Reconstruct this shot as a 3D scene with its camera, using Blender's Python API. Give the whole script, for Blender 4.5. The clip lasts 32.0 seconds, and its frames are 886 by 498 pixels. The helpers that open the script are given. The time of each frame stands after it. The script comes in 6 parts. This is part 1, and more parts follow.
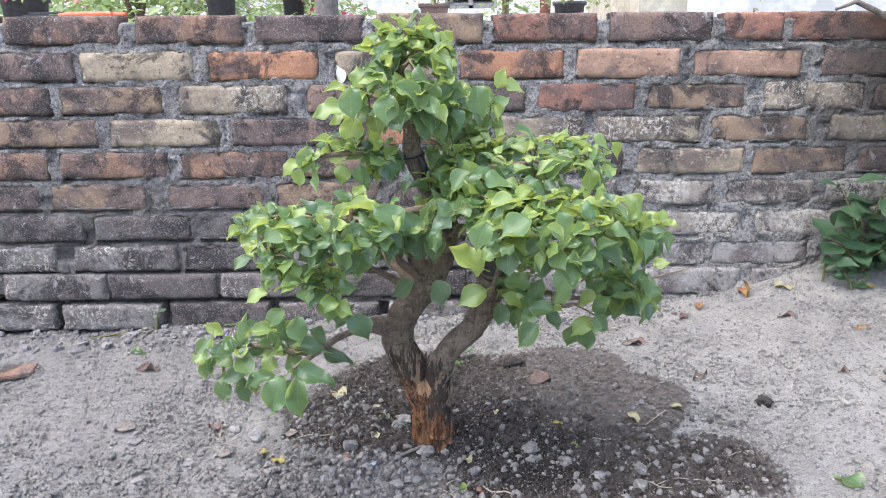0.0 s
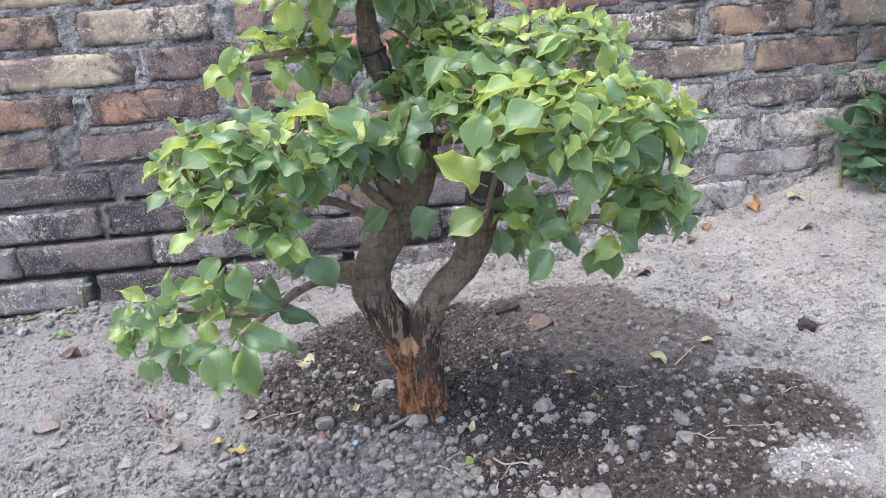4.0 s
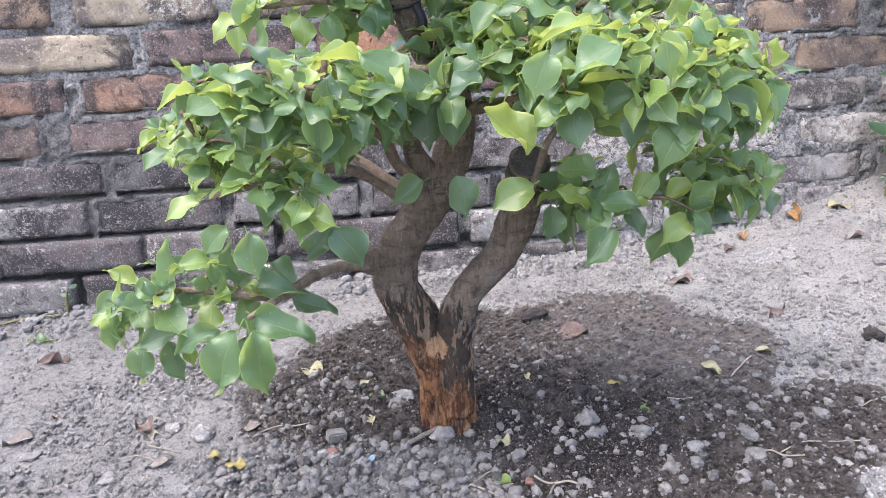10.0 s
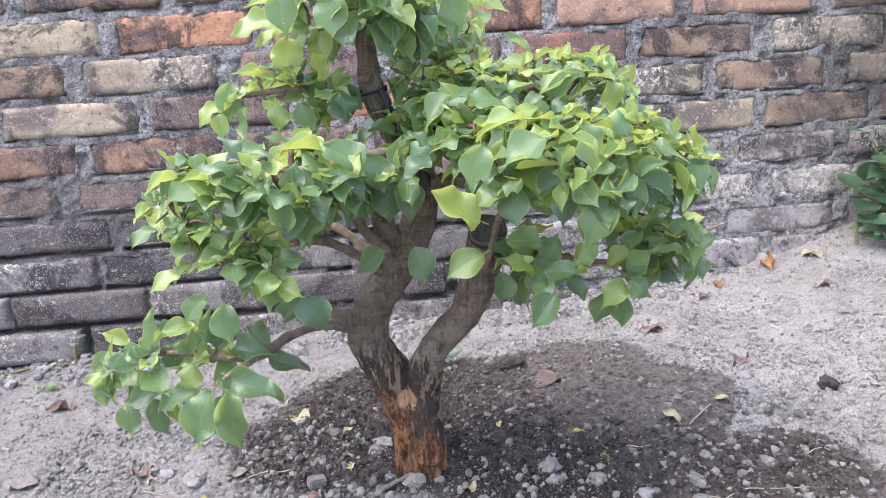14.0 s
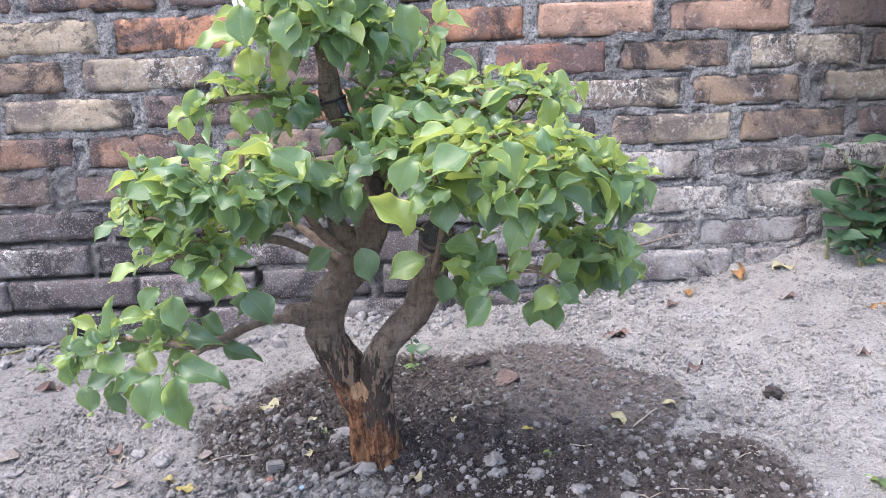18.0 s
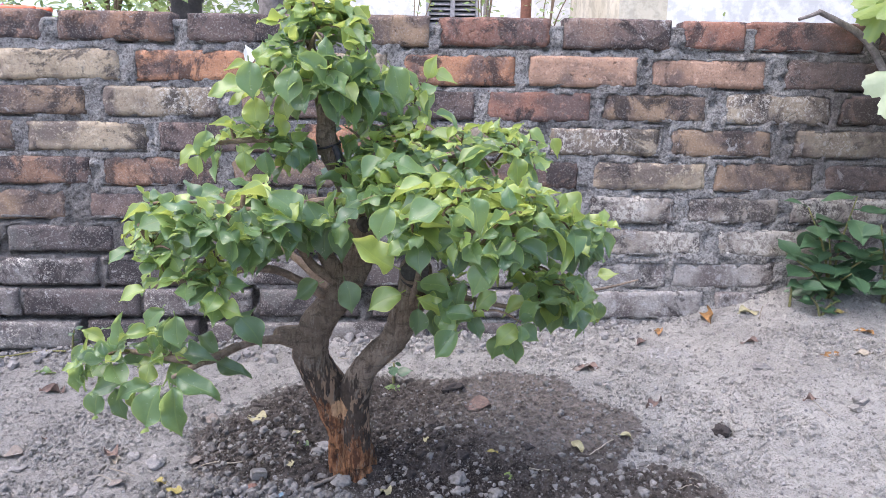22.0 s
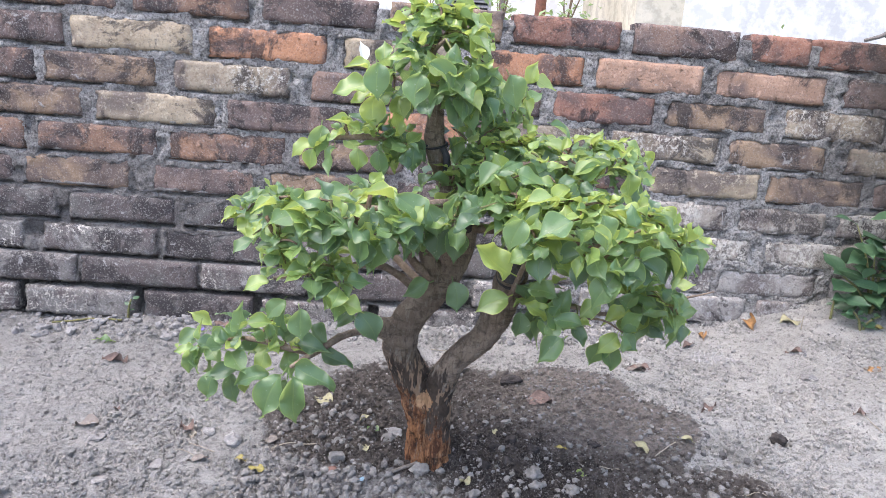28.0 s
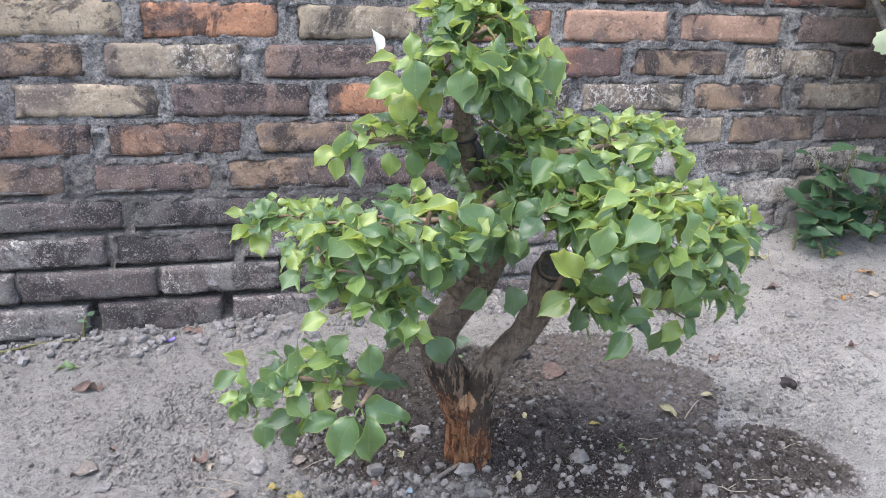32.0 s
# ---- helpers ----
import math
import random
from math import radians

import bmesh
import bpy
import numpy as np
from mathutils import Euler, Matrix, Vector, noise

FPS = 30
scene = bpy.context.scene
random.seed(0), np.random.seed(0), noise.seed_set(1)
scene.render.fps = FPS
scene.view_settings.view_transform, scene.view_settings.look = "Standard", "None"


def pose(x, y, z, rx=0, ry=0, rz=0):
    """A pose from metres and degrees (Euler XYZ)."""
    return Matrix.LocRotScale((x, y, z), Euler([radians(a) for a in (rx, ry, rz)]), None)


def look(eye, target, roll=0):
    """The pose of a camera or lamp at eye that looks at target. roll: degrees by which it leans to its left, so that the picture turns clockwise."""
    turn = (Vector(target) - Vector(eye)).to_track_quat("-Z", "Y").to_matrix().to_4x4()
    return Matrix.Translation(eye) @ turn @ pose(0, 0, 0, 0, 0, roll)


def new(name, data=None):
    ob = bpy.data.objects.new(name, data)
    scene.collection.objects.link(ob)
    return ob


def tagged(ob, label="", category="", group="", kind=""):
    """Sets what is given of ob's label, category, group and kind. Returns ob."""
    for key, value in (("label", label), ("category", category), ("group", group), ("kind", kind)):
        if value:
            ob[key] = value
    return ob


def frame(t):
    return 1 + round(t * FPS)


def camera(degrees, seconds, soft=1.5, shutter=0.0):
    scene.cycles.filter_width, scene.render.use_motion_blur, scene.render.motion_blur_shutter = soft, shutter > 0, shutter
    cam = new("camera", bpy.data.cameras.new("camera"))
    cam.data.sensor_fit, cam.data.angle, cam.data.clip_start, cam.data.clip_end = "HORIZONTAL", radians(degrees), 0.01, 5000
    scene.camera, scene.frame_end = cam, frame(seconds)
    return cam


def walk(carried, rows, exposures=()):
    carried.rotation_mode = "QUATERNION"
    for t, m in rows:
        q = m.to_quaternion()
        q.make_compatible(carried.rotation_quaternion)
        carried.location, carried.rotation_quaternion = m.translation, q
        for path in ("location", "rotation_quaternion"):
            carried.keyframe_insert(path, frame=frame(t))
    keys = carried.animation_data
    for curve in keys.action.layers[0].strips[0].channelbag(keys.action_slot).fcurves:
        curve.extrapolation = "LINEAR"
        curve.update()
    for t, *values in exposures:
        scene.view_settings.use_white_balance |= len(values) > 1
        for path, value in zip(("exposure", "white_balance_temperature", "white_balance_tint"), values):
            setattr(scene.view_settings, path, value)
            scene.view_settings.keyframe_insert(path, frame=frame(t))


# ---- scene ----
EXPOSURES = [(0.0, 1.86, 6400, 12), (2.0, 1.87, 6400, 12), (6.0, 2.05, 6400, 14), (10.0, 2.11, 6400, 16), (14.0, 2.11, 6400, 17), (17.0, 2.03, 6300, 17), (21.0, 2.02, 6300, 17), (22.5, 1.73, 6300, 17), (24.0, 1.86, 6300, 17), (26.0, 1.98, 6300, 17), (29.0, 1.89, 6400, 13), (30.0, 1.95, 6400, 13), (31.0, 1.95, 6400, 16), (31.5, 1.81, 6400, 13), (32.0, 1.74, 6400, 12)]
cam = camera(61.7, 32.0, soft=0.55)
PATH = [
    (0, (-0.012, 0.001, 0.635), (0.017, 1.937, 0.135), -0.4),
    (0.5, (-0.012, 0.002, 0.632), (0.013, 1.937, 0.128), -0.2),
    (1, (-0.013, 0.002, 0.632), (0.017, 1.934, 0.118), -0.2),
    (1.5, (-0.027, 0.018, 0.628), (0.046, 1.943, 0.09), -1.6),
    (2, (-0.028, 0.067, 0.617), (0.097, 1.973, 0.024), -2.7),
    (2.5, (-0.025, 0.111, 0.594), (0.107, 2.018, 0.005), -3.1),
    (3, (-0.036, 0.142, 0.574), (0.093, 2.044, -0.032), -3.5),
    (3.5, (-0.033, 0.16, 0.561), (0.089, 2.06, -0.05), -3.9),
    (5.5, (-0.036, 0.248, 0.493), (0.171, 2.144, -0.107), -4.9),
    (6, (-0.053, 0.269, 0.469), (0.182, 2.152, -0.16), -3.2),
    (6.5, (-0.063, 0.274, 0.467), (0.175, 2.16, -0.156), -3.5),
    (7, (-0.069, 0.273, 0.468), (0.144, 2.166, -0.142), -3.5),
    (7.5, (-0.072, 0.273, 0.469), (0.136, 2.177, -0.105), -2.9),
    (8, (-0.072, 0.272, 0.473), (0.136, 2.181, -0.084), -3.2),
    (8.5, (-0.07, 0.269, 0.474), (0.121, 2.183, -0.071), -3.0),
    (9, (-0.074, 0.265, 0.476), (0.105, 2.183, -0.06), -2.9),
    (9.5, (-0.071, 0.262, 0.478), (0.11, 2.182, -0.052), -3.1),
    (10, (-0.07, 0.259, 0.481), (0.095, 2.182, -0.042), -3.1),
    (10.5, (-0.068, 0.252, 0.486), (0.098, 2.177, -0.032), -2.9),
    (11, (-0.065, 0.246, 0.491), (0.098, 2.171, -0.025), -2.9),
    (11.5, (-0.067, 0.242, 0.494), (0.094, 2.168, -0.02), -2.5),
    (12, (-0.067, 0.234, 0.5), (0.09, 2.165, 0.004), -2.3),
    (12.5, (-0.054, 0.227, 0.51), (0.094, 2.166, 0.043), -3.7),
    (13, (-0.045, 0.221, 0.512), (0.085, 2.164, 0.056), -4.0),
    (13.5, (-0.035, 0.21, 0.516), (0.098, 2.154, 0.068), -4.0),
    (14, (-0.024, 0.203, 0.519), (0.102, 2.151, 0.086), -3.8),
    (14.5, (-0.009, 0.191, 0.518), (0.109, 2.136, 0.066), -2.6),
    (16.5, (0.018, 0.166, 0.526), (0.099, 2.112, 0.074), -1.7),
    (17, (0.025, 0.163, 0.526), (0.101, 2.109, 0.074), -1.4),
    (17.5, (0.036, 0.161, 0.527), (0.118, 2.112, 0.095), -1.4),
    (18, (0.043, 0.159, 0.529), (0.116, 2.11, 0.094), -2.2),
    (18.5, (0.045, 0.151, 0.532), (0.122, 2.104, 0.105), -1.3),
    (19, (0.048, 0.142, 0.534), (0.114, 2.097, 0.116), -0.5),
    (19.5, (0.051, 0.136, 0.537), (0.127, 2.09, 0.114), 0.1),
    (20, (0.058, 0.129, 0.54), (0.14, 2.082, 0.116), -0.1),
    (20.5, (0.062, 0.119, 0.545), (0.144, 2.073, 0.131), 0.2),
    (21, (0.065, 0.101, 0.552), (0.142, 2.056, 0.137), 0.5),
    (21.5, (0.068, 0.093, 0.558), (0.151, 2.049, 0.148), 0.6),
    (22, (0.067, 0.083, 0.565), (0.135, 2.044, 0.18), 0.8),
    (22.5, (0.066, 0.083, 0.565), (0.128, 2.047, 0.191), 0.7),
    (23, (0.069, 0.086, 0.564), (0.135, 2.045, 0.169), 0.2),
    (23.5, (0.069, 0.087, 0.562), (0.138, 2.044, 0.151), 0.4),
    (24, (0.061, 0.088, 0.562), (0.107, 2.044, 0.147), 1.0),
    (24.5, (0.057, 0.089, 0.564), (0.092, 2.046, 0.152), 0.8),
    (25, (0.053, 0.091, 0.56), (0.083, 2.047, 0.146), 1.0),
    (25.5, (0.051, 0.09, 0.56), (0.071, 2.047, 0.146), 1.0),
    (26, (0.044, 0.085, 0.566), (0.036, 2.043, 0.157), 1.0),
    (26.5, (0.017, 0.086, 0.577), (0.021, 2.044, 0.171), 2.3),
    (28.5, (-0.076, 0.057, 0.606), (0.066, 1.988, 0.106), 4.4),
    (29, (-0.077, 0.041, 0.621), (0.024, 1.962, 0.074), 0.8),
    (29.5, (-0.085, 0.034, 0.628), (0.029, 1.955, 0.082), -0.2),
    (30, (-0.103, 0.072, 0.618), (0.026, 1.995, 0.085), -1.7),
    (30.5, (-0.105, 0.096, 0.621), (0.027, 2.02, 0.091), -2.2),
    (31, (-0.127, 0.119, 0.639), (0.14, 2.04, 0.152), -0.3),
    (31.5, (-0.173, 0.153, 0.651), (0.167, 2.05, 0.116), 2.3),
    (32, (-0.229, 0.167, 0.651), (0.195, 2.019, 0.027), 1.2),
]
walk(cam, [(t, look(eye, target, roll)) for t, eye, target, roll in PATH], EXPOSURES)

# ---- world and light: bright open shade under a hazy sky ----
SUN_UP, SUN_ROUND = 66.0, 242.0
world = bpy.data.worlds.new("sky")
scene.world = world
world.use_nodes = True
wt = world.node_tree
sky = wt.nodes.new("ShaderNodeTexSky")
sky.sky_type = "NISHITA"
sky.sun_disc = False
sky.sun_elevation = radians(SUN_UP)
sky.sun_rotation = radians(SUN_ROUND)
sky.air_density, sky.dust_density, sky.ozone_density = 1.0, 3.0, 1.5
wt.links.new(sky.outputs[0], wt.nodes["Background"].inputs[0])
wt.nodes["Background"].inputs[1].default_value = 0.15
sun = new("sun", bpy.data.lights.new("sun", "SUN"))
sun.data.energy, sun.data.angle, sun.data.color = 1.15, radians(80), (1.0, 0.945, 0.87)
el, az = radians(SUN_UP), radians(SUN_ROUND)
sun.matrix_world = look((math.sin(az) * math.cos(el) * 9, math.cos(az) * math.cos(el) * 9, math.sin(el) * 9), (0, 0, 0))


# ---- noise on arrays ----
def lattice(ix, iy, seed):
    n = (ix * 374761393 + iy * 668265263 + seed * 1442695041) & 0xFFFFFFFF
    n = ((n ^ (n >> 13)) * 1274126177) & 0xFFFFFFFF
    n = (n ^ (n >> 16)) & 0xFFFFFFFF
    return n / 4294967295.0


def vnoise(x, y, size, seed=0):
    """Smooth noise from -1 to 1 with features of that size in metres."""
    x, y = np.asarray(x, float) / size, np.asarray(y, float) / size
    ix, iy = np.floor(x).astype(np.int64), np.floor(y).astype(np.int64)
    fx, fy = x - ix, y - iy
    fx, fy = fx * fx * (3 - 2 * fx), fy * fy * (3 - 2 * fy)
    a, b = lattice(ix, iy, seed), lattice(ix + 1, iy, seed)
    c, d = lattice(ix, iy + 1, seed), lattice(ix + 1, iy + 1, seed)
    return 2 * ((a + (b - a) * fx) + ((c + (d - c) * fx) - (a + (b - a) * fx)) * fy) - 1


def cells(x, y, size, seed=0, fill=0.7):
    """Rounded lumps strewn at random: heights in metres, with cells of that size."""
    x, y = np.asarray(x, float) / size, np.asarray(y, float) / size
    ix, iy = np.floor(x).astype(np.int64), np.floor(y).astype(np.int64)
    best = np.zeros(x.shape)
    for dx in (-1, 0, 1):
        for dy in (-1, 0, 1):
            jx, jy = ix + dx, iy + dy
            cx, cy = jx + lattice(jx, jy, seed), jy + lattice(jx, jy, seed + 31)
            r = 0.16 + 0.44 * lattice(jx, jy, seed + 57) ** 1.6
            here = lattice(jx, jy, seed + 83) < fill
            d2 = ((x - cx) ** 2 + (y - cy) ** 2) / r ** 2
            best = np.maximum(best, here * r * np.sqrt(np.clip(1 - d2, 0, 1)))
    return best * size


def step(a, b, v):
    t = np.clip((np.asarray(v, float) - a) / (b - a), 0, 1)
    return t * t * (3 - 2 * t)


# ---- materials ----
class Mat:
    """A small builder of node materials."""

    def __init__(self, name):
        self.m = bpy.data.materials.new(name)
        self.m.use_nodes = True
        self.t = self.m.node_tree
        self.b = self.t.nodes["Principled BSDF"]
        self.out = self.t.nodes["Material Output"]
        self.pos = None

    def n(self, kind, **ins):
        node = self.t.nodes.new(kind)
        for k, v in ins.items():
            self.put(node, k.replace("_", " "), v)
        return node

    def put(self, node, key, v):
        sock = node.inputs[key]
        if isinstance(v, bpy.types.NodeSocket):
            self.t.links.new(v, sock)
        else:
            sock.default_value = v

    def where(self, shift=True):
        """World position, moved by each object's own random number."""
        if self.pos is None:
            g = self.n("ShaderNodeNewGeometry")
            o = self.n("ShaderNodeObjectInfo")
            self.rand = o.outputs["Random"]
            self.island = g.outputs["Random Per Island"]
            self.geo = g
            add = self.t.nodes.new("ShaderNodeVectorMath")
            add.operation = "MULTIPLY_ADD"
            self.t.links.new(self.rand, add.inputs[0])
            add.inputs[1].default_value = (7.0, 13.0, 5.0) if shift else (0, 0, 0)
            self.t.links.new(g.outputs["Position"], add.inputs[2])
            self.pos = add.outputs[0]
        return self.pos

    def noise(self, scale, detail=4.0, rough=0.6, vec=None, dist=0.0):
        nd = self.n("ShaderNodeTexNoise", Scale=scale, Detail=detail, Roughness=rough, Distortion=dist)
        self.t.links.new(vec if vec is not None else self.where(), nd.inputs["Vector"])
        return nd.outputs["Fac"]

    def ramp(self, fac, a, b, lo=0.0, hi=1.0):
        r = self.n("ShaderNodeMapRange")
        r.clamp = True
        for k, v in (("Value", fac), ("From Min", a), ("From Max", b), ("To Min", lo), ("To Max", hi)):
            self.put(r, k, v)
        return r.outputs[0]

    def mix(self, fac, a, b, mode="MIX"):
        m = self.t.nodes.new("ShaderNodeMix")
        m.data_type, m.blend_type = "RGBA", mode
        for i, v in ((0, fac), (6, a), (7, b)):
            if isinstance(v, bpy.types.NodeSocket):
                self.t.links.new(v, m.inputs[i])
            else:
                m.inputs[i].default_value = v if i == 0 else (*v[:3], 1.0)
        return m.outputs[2]

    def math(self, op, a, b=0.0, c=0.0):
        m = self.t.nodes.new("ShaderNodeMath")
        m.operation = op
        for i, v in enumerate((a, b, c)):
            if isinstance(v, bpy.types.NodeSocket):
                self.t.links.new(v, m.inputs[i])
            else:
                m.inputs[i].default_value = v
        return m.outputs[0]

    def bump(self, height, strength=0.5, distance=0.002):
        bp = self.n("ShaderNodeBump", Strength=strength, Distance=distance, Height=height)
        self.t.links.new(bp.outputs[0], self.b.inputs["Normal"])
        return bp.outputs[0]

    def done(self, colour, rough=0.8, metal=0.0, spec=0.3):
        for k, v in (("Base Color", colour), ("Roughness", rough), ("Metallic", metal), ("Specular IOR Level", spec)):
            if k == "Base Color" and not isinstance(v, bpy.types.NodeSocket):
                v = (*v[:3], 1.0)
            self.put(self.b, k, v)
        return self.m


def brick_material(name, a, b, dark=0.35, chalk=0.0, smear=0.3):
    """Old hand-made brick: two clay tones, soot, chalky bloom and smears of cement."""
    m = Mat(name)
    m.where()
    big, mid, fine = m.noise(9, 3, 0.5), m.noise(48, 7, 0.66), m.noise(260, 4, 0.7)
    c = m.mix(m.ramp(big, 0.36, 0.64), a, b)
    c = m.mix(m.ramp(m.rand, 0, 1, 0.0, 0.3), c, (a[0] * 0.6, a[1] * 0.62, a[2] * 0.66))
    c = m.mix(m.ramp(m.noise(22, 4, 0.55), 0.46, 0.66, 0.0, 0.4), c, (min(1, a[0] * 1.35), min(1, a[1] * 1.4), min(1, a[2] * 1.42)))
    c = m.mix(m.ramp(m.noise(12, 4, 0.55, dist=0.4), 0.55 - dark * 0.22, 0.68 - dark * 0.22, 0.0, 0.8), c, (0.098, 0.079, 0.078))
    c = m.mix(m.ramp(m.noise(75, 8, 0.74), 0.56, 0.60, 0.0, 0.5), c, (min(1, a[0] * 1.5), min(1, a[1] * 1.6), min(1, a[2] * 1.7)))
    c = m.mix(m.ramp(fine, 0.47, 0.38, 0.0, 0.42), c, (b[0] * 0.4, b[1] * 0.4, b[2] * 0.41))
    soot = m.noise(14, 10, 0.70, dist=0.6)
    c = m.mix(m.ramp(soot, 0.61 - dark * 0.21, 0.67 - dark * 0.21, 0, 0.8), c, (0.034, 0.031, 0.033))
    pits = m.noise(62, 5, 0.66, dist=0.3)
    c = m.mix(m.ramp(pits, 0.36, 0.325, 0, 0.5), c, (0.05, 0.043, 0.042))
    sm = m.noise(30, 10, 0.76, dist=0.5)
    c = m.mix(m.ramp(sm, 0.66 - smear * 0.14, 0.69 - smear * 0.14, 0, 0.75), c, (0.32, 0.312, 0.305))
    c = m.mix(m.ramp(m.noise(330, 3, 0.7), 0.55, 0.62, 0, 0.12 + 0.5 * smear), c, (0.40, 0.385, 0.365))
    if chalk:
        ch = m.noise(110, 9, 0.85, dist=0.3)
        area = m.ramp(m.noise(9, 3), 0.44, 0.56)
        c = m.mix(m.math("MULTIPLY", m.ramp(ch, 0.56 - chalk * 0.12, 0.59 - chalk * 0.12), area), c, (0.455, 0.43, 0.385))
    # brown stain plus the overhanging tree's shade, both put into the colour rightwards
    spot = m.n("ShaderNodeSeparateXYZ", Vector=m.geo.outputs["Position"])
    stain_shade = m.math("ADD", spot.outputs[0], m.math("MULTIPLY", m.math("SUBTRACT", m.noise(7, 6, 0.65, m.geo.outputs["Position"]), 0.5), 0.5))
    stain_shade = m.math("MULTIPLY", m.ramp(stain_shade, 0.62, 0.80, 0, 0.55), m.ramp(spot.outputs[2], 0.30, 0.44))
    c = m.mix(stain_shade, c, (0.055, 0.045, 0.04))
    m.bump(m.math("ADD", m.math("ADD", mid, m.math("MULTIPLY", fine, 0.35)), m.ramp(pits, 0.33, 0.38, -0.4, 0.0)), 1.0, 0.0048)
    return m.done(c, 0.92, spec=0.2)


BRICKS = {
    "r": brick_material("red_brick", (0.265, 0.137, 0.1), (0.195, 0.108, 0.085), 0.38, smear=0.2),
    "o": brick_material("orange_brick", (0.42, 0.215, 0.125), (0.32, 0.165, 0.105), 0.34, smear=0.2),
    "t": brick_material("tan_brick", (0.36, 0.295, 0.215), (0.28, 0.227, 0.16), 0.33, smear=0.28),
    "p": brick_material("pink_brick", (0.385, 0.245, 0.175), (0.30, 0.195, 0.145), 0.12, smear=0.15),
    "b": brick_material("brown_brick", (0.235, 0.166, 0.116), (0.285, 0.202, 0.138), 0.55, smear=0.32),
    "m": brick_material("muted_red_brick", (0.262, 0.155, 0.104), (0.192, 0.124, 0.093), 0.7, smear=0.32),
    "e": brick_material("sooty_grey_brick", (0.105, 0.099, 0.094), (0.145, 0.134, 0.127), 0.55, smear=0.42),
    "d": brick_material("dark_brick", (0.15, 0.112, 0.1), (0.215, 0.145, 0.115), 0.55, smear=0.4),
    "g": brick_material("grey_brick", (0.178, 0.165, 0.156), (0.126, 0.117, 0.112), 0.5, chalk=0.2, smear=0.52),
    "w": brick_material("chalky_brick", (0.295, 0.262, 0.225), (0.235, 0.205, 0.185), 0.45, chalk=0.6, smear=0.6),
    "c": brick_material("cement_washed_brick", (0.285, 0.267, 0.253), (0.215, 0.2, 0.19), 0.35, chalk=0.15, smear=0.7),
    "k": brick_material("half_chalked_brick", (0.31, 0.255, 0.19), (0.255, 0.205, 0.148), 0.42, chalk=0.3, smear=0.32),
}

m = Mat("mortar")
m.where(False)
pit, lump = m.noise(190, 5, 0.72), m.noise(34, 6, 0.75)
c = m.mix(m.ramp(lump, 0.42, 0.58), (0.235, 0.226, 0.218), (0.41, 0.40, 0.39))
c = m.mix(m.ramp(pit, 0.52, 0.60, 0, 0.55), c, (0.46, 0.452, 0.44))
sp = m.n("ShaderNodeSeparateXYZ", Vector=m.pos)
wash = m.math("MULTIPLY", m.ramp(m.math("ADD", sp.outputs[2], m.math("MULTIPLY", m.math("SUBTRACT", lump, 0.5), 0.3)), 0.54, 0.42), m.ramp(sp.outputs[0], 0.0, 0.25))
c = m.mix(m.math("MULTIPLY", m.ramp(m.noise(7.0, 7, 0.75), 0.49, 0.60, 0, 0.62), m.ramp(wash, 0, 1, 1.0, 0.25)), c, (0.065, 0.062, 0.067))
sand = m.noise(330, 3, 0.65)
c = m.mix(m.ramp(sand, 0.53, 0.60, 0, 0.32), c, (0.50, 0.487, 0.465))
c = m.mix(m.ramp(sand, 0.46, 0.39, 0, 0.5), c, (0.07, 0.067, 0.068))
c = m.mix(m.ramp(pit, 0.40, 0.46, 0.6, 0.0), c, (0.055, 0.052, 0.053))
# same right-hand darkening on the mortar: brown staining with tree shade painted in
stain_shade = m.math("ADD", sp.outputs[0], m.math("MULTIPLY", m.math("SUBTRACT", m.noise(7, 6, 0.65), 0.5), 0.5))
stain_shade = m.math("MULTIPLY", m.ramp(stain_shade, 0.62, 0.80, 0, 0.6), m.ramp(sp.outputs[2], 0.30, 0.44))
c = m.mix(stain_shade, c, (0.07, 0.06, 0.054))
soot = m.math("MULTIPLY", m.ramp(sp.outputs[2], 0.47, 0.38), m.ramp(m.math("ADD", sp.outputs[0], m.math("MULTIPLY", lump, 0.3)), 0.35, 0.05, 0.0, 0.55))
c = m.mix(soot, c, (0.105, 0.096, 0.092))
m.bump(m.math("ADD", m.math("ADD", pit, m.math("MULTIPLY", sand, 0.6)), m.math("MULTIPLY", lump, 0.8)), 1.0, 0.009)
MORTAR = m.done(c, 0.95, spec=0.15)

m = Mat("ground_soil")
m.where(False)
sep = m.n("ShaderNodeSeparateXYZ", Vector=m.pos)
px, py = sep.outputs[0], sep.outputs[1]
# damp, freshly dug soil round the trunk: the sheet carries how far a spot lies inside the bed
edge = m.t.nodes.new("ShaderNodeAttribute")
edge.attribute_name = "bed"
wob = m.math("ADD", m.math("MULTIPLY", m.math("SUBTRACT", m.noise(26, 7, 0.7), 0.5), 1.5), m.math("MULTIPLY", m.math("SUBTRACT", m.noise(170, 4, 0.7), 0.5), 0.9))
bed = m.ramp(m.math("ADD", edge.outputs["Fac"], wob), -0.09, 0.12)
grain, grit, patch = m.noise(420, 4, 0.7), m.noise(95, 7, 0.72), m.noise(9, 7, 0.7)
dry = m.mix(m.ramp(patch, 0.40, 0.60), (0.372, 0.36, 0.338), (0.474, 0.461, 0.434))
dry = m.mix(m.ramp(grit, 0.46, 0.38, 0.0, 0.55), dry, (0.155, 0.147, 0.145))
dry = m.mix(m.ramp(grain, 0.53, 0.60, 0, 0.6), dry, (0.50, 0.49, 0.48))
dry = m.mix(m.ramp(grain, 0.46, 0.39, 0, 0.55), dry, (0.13, 0.122, 0.12))
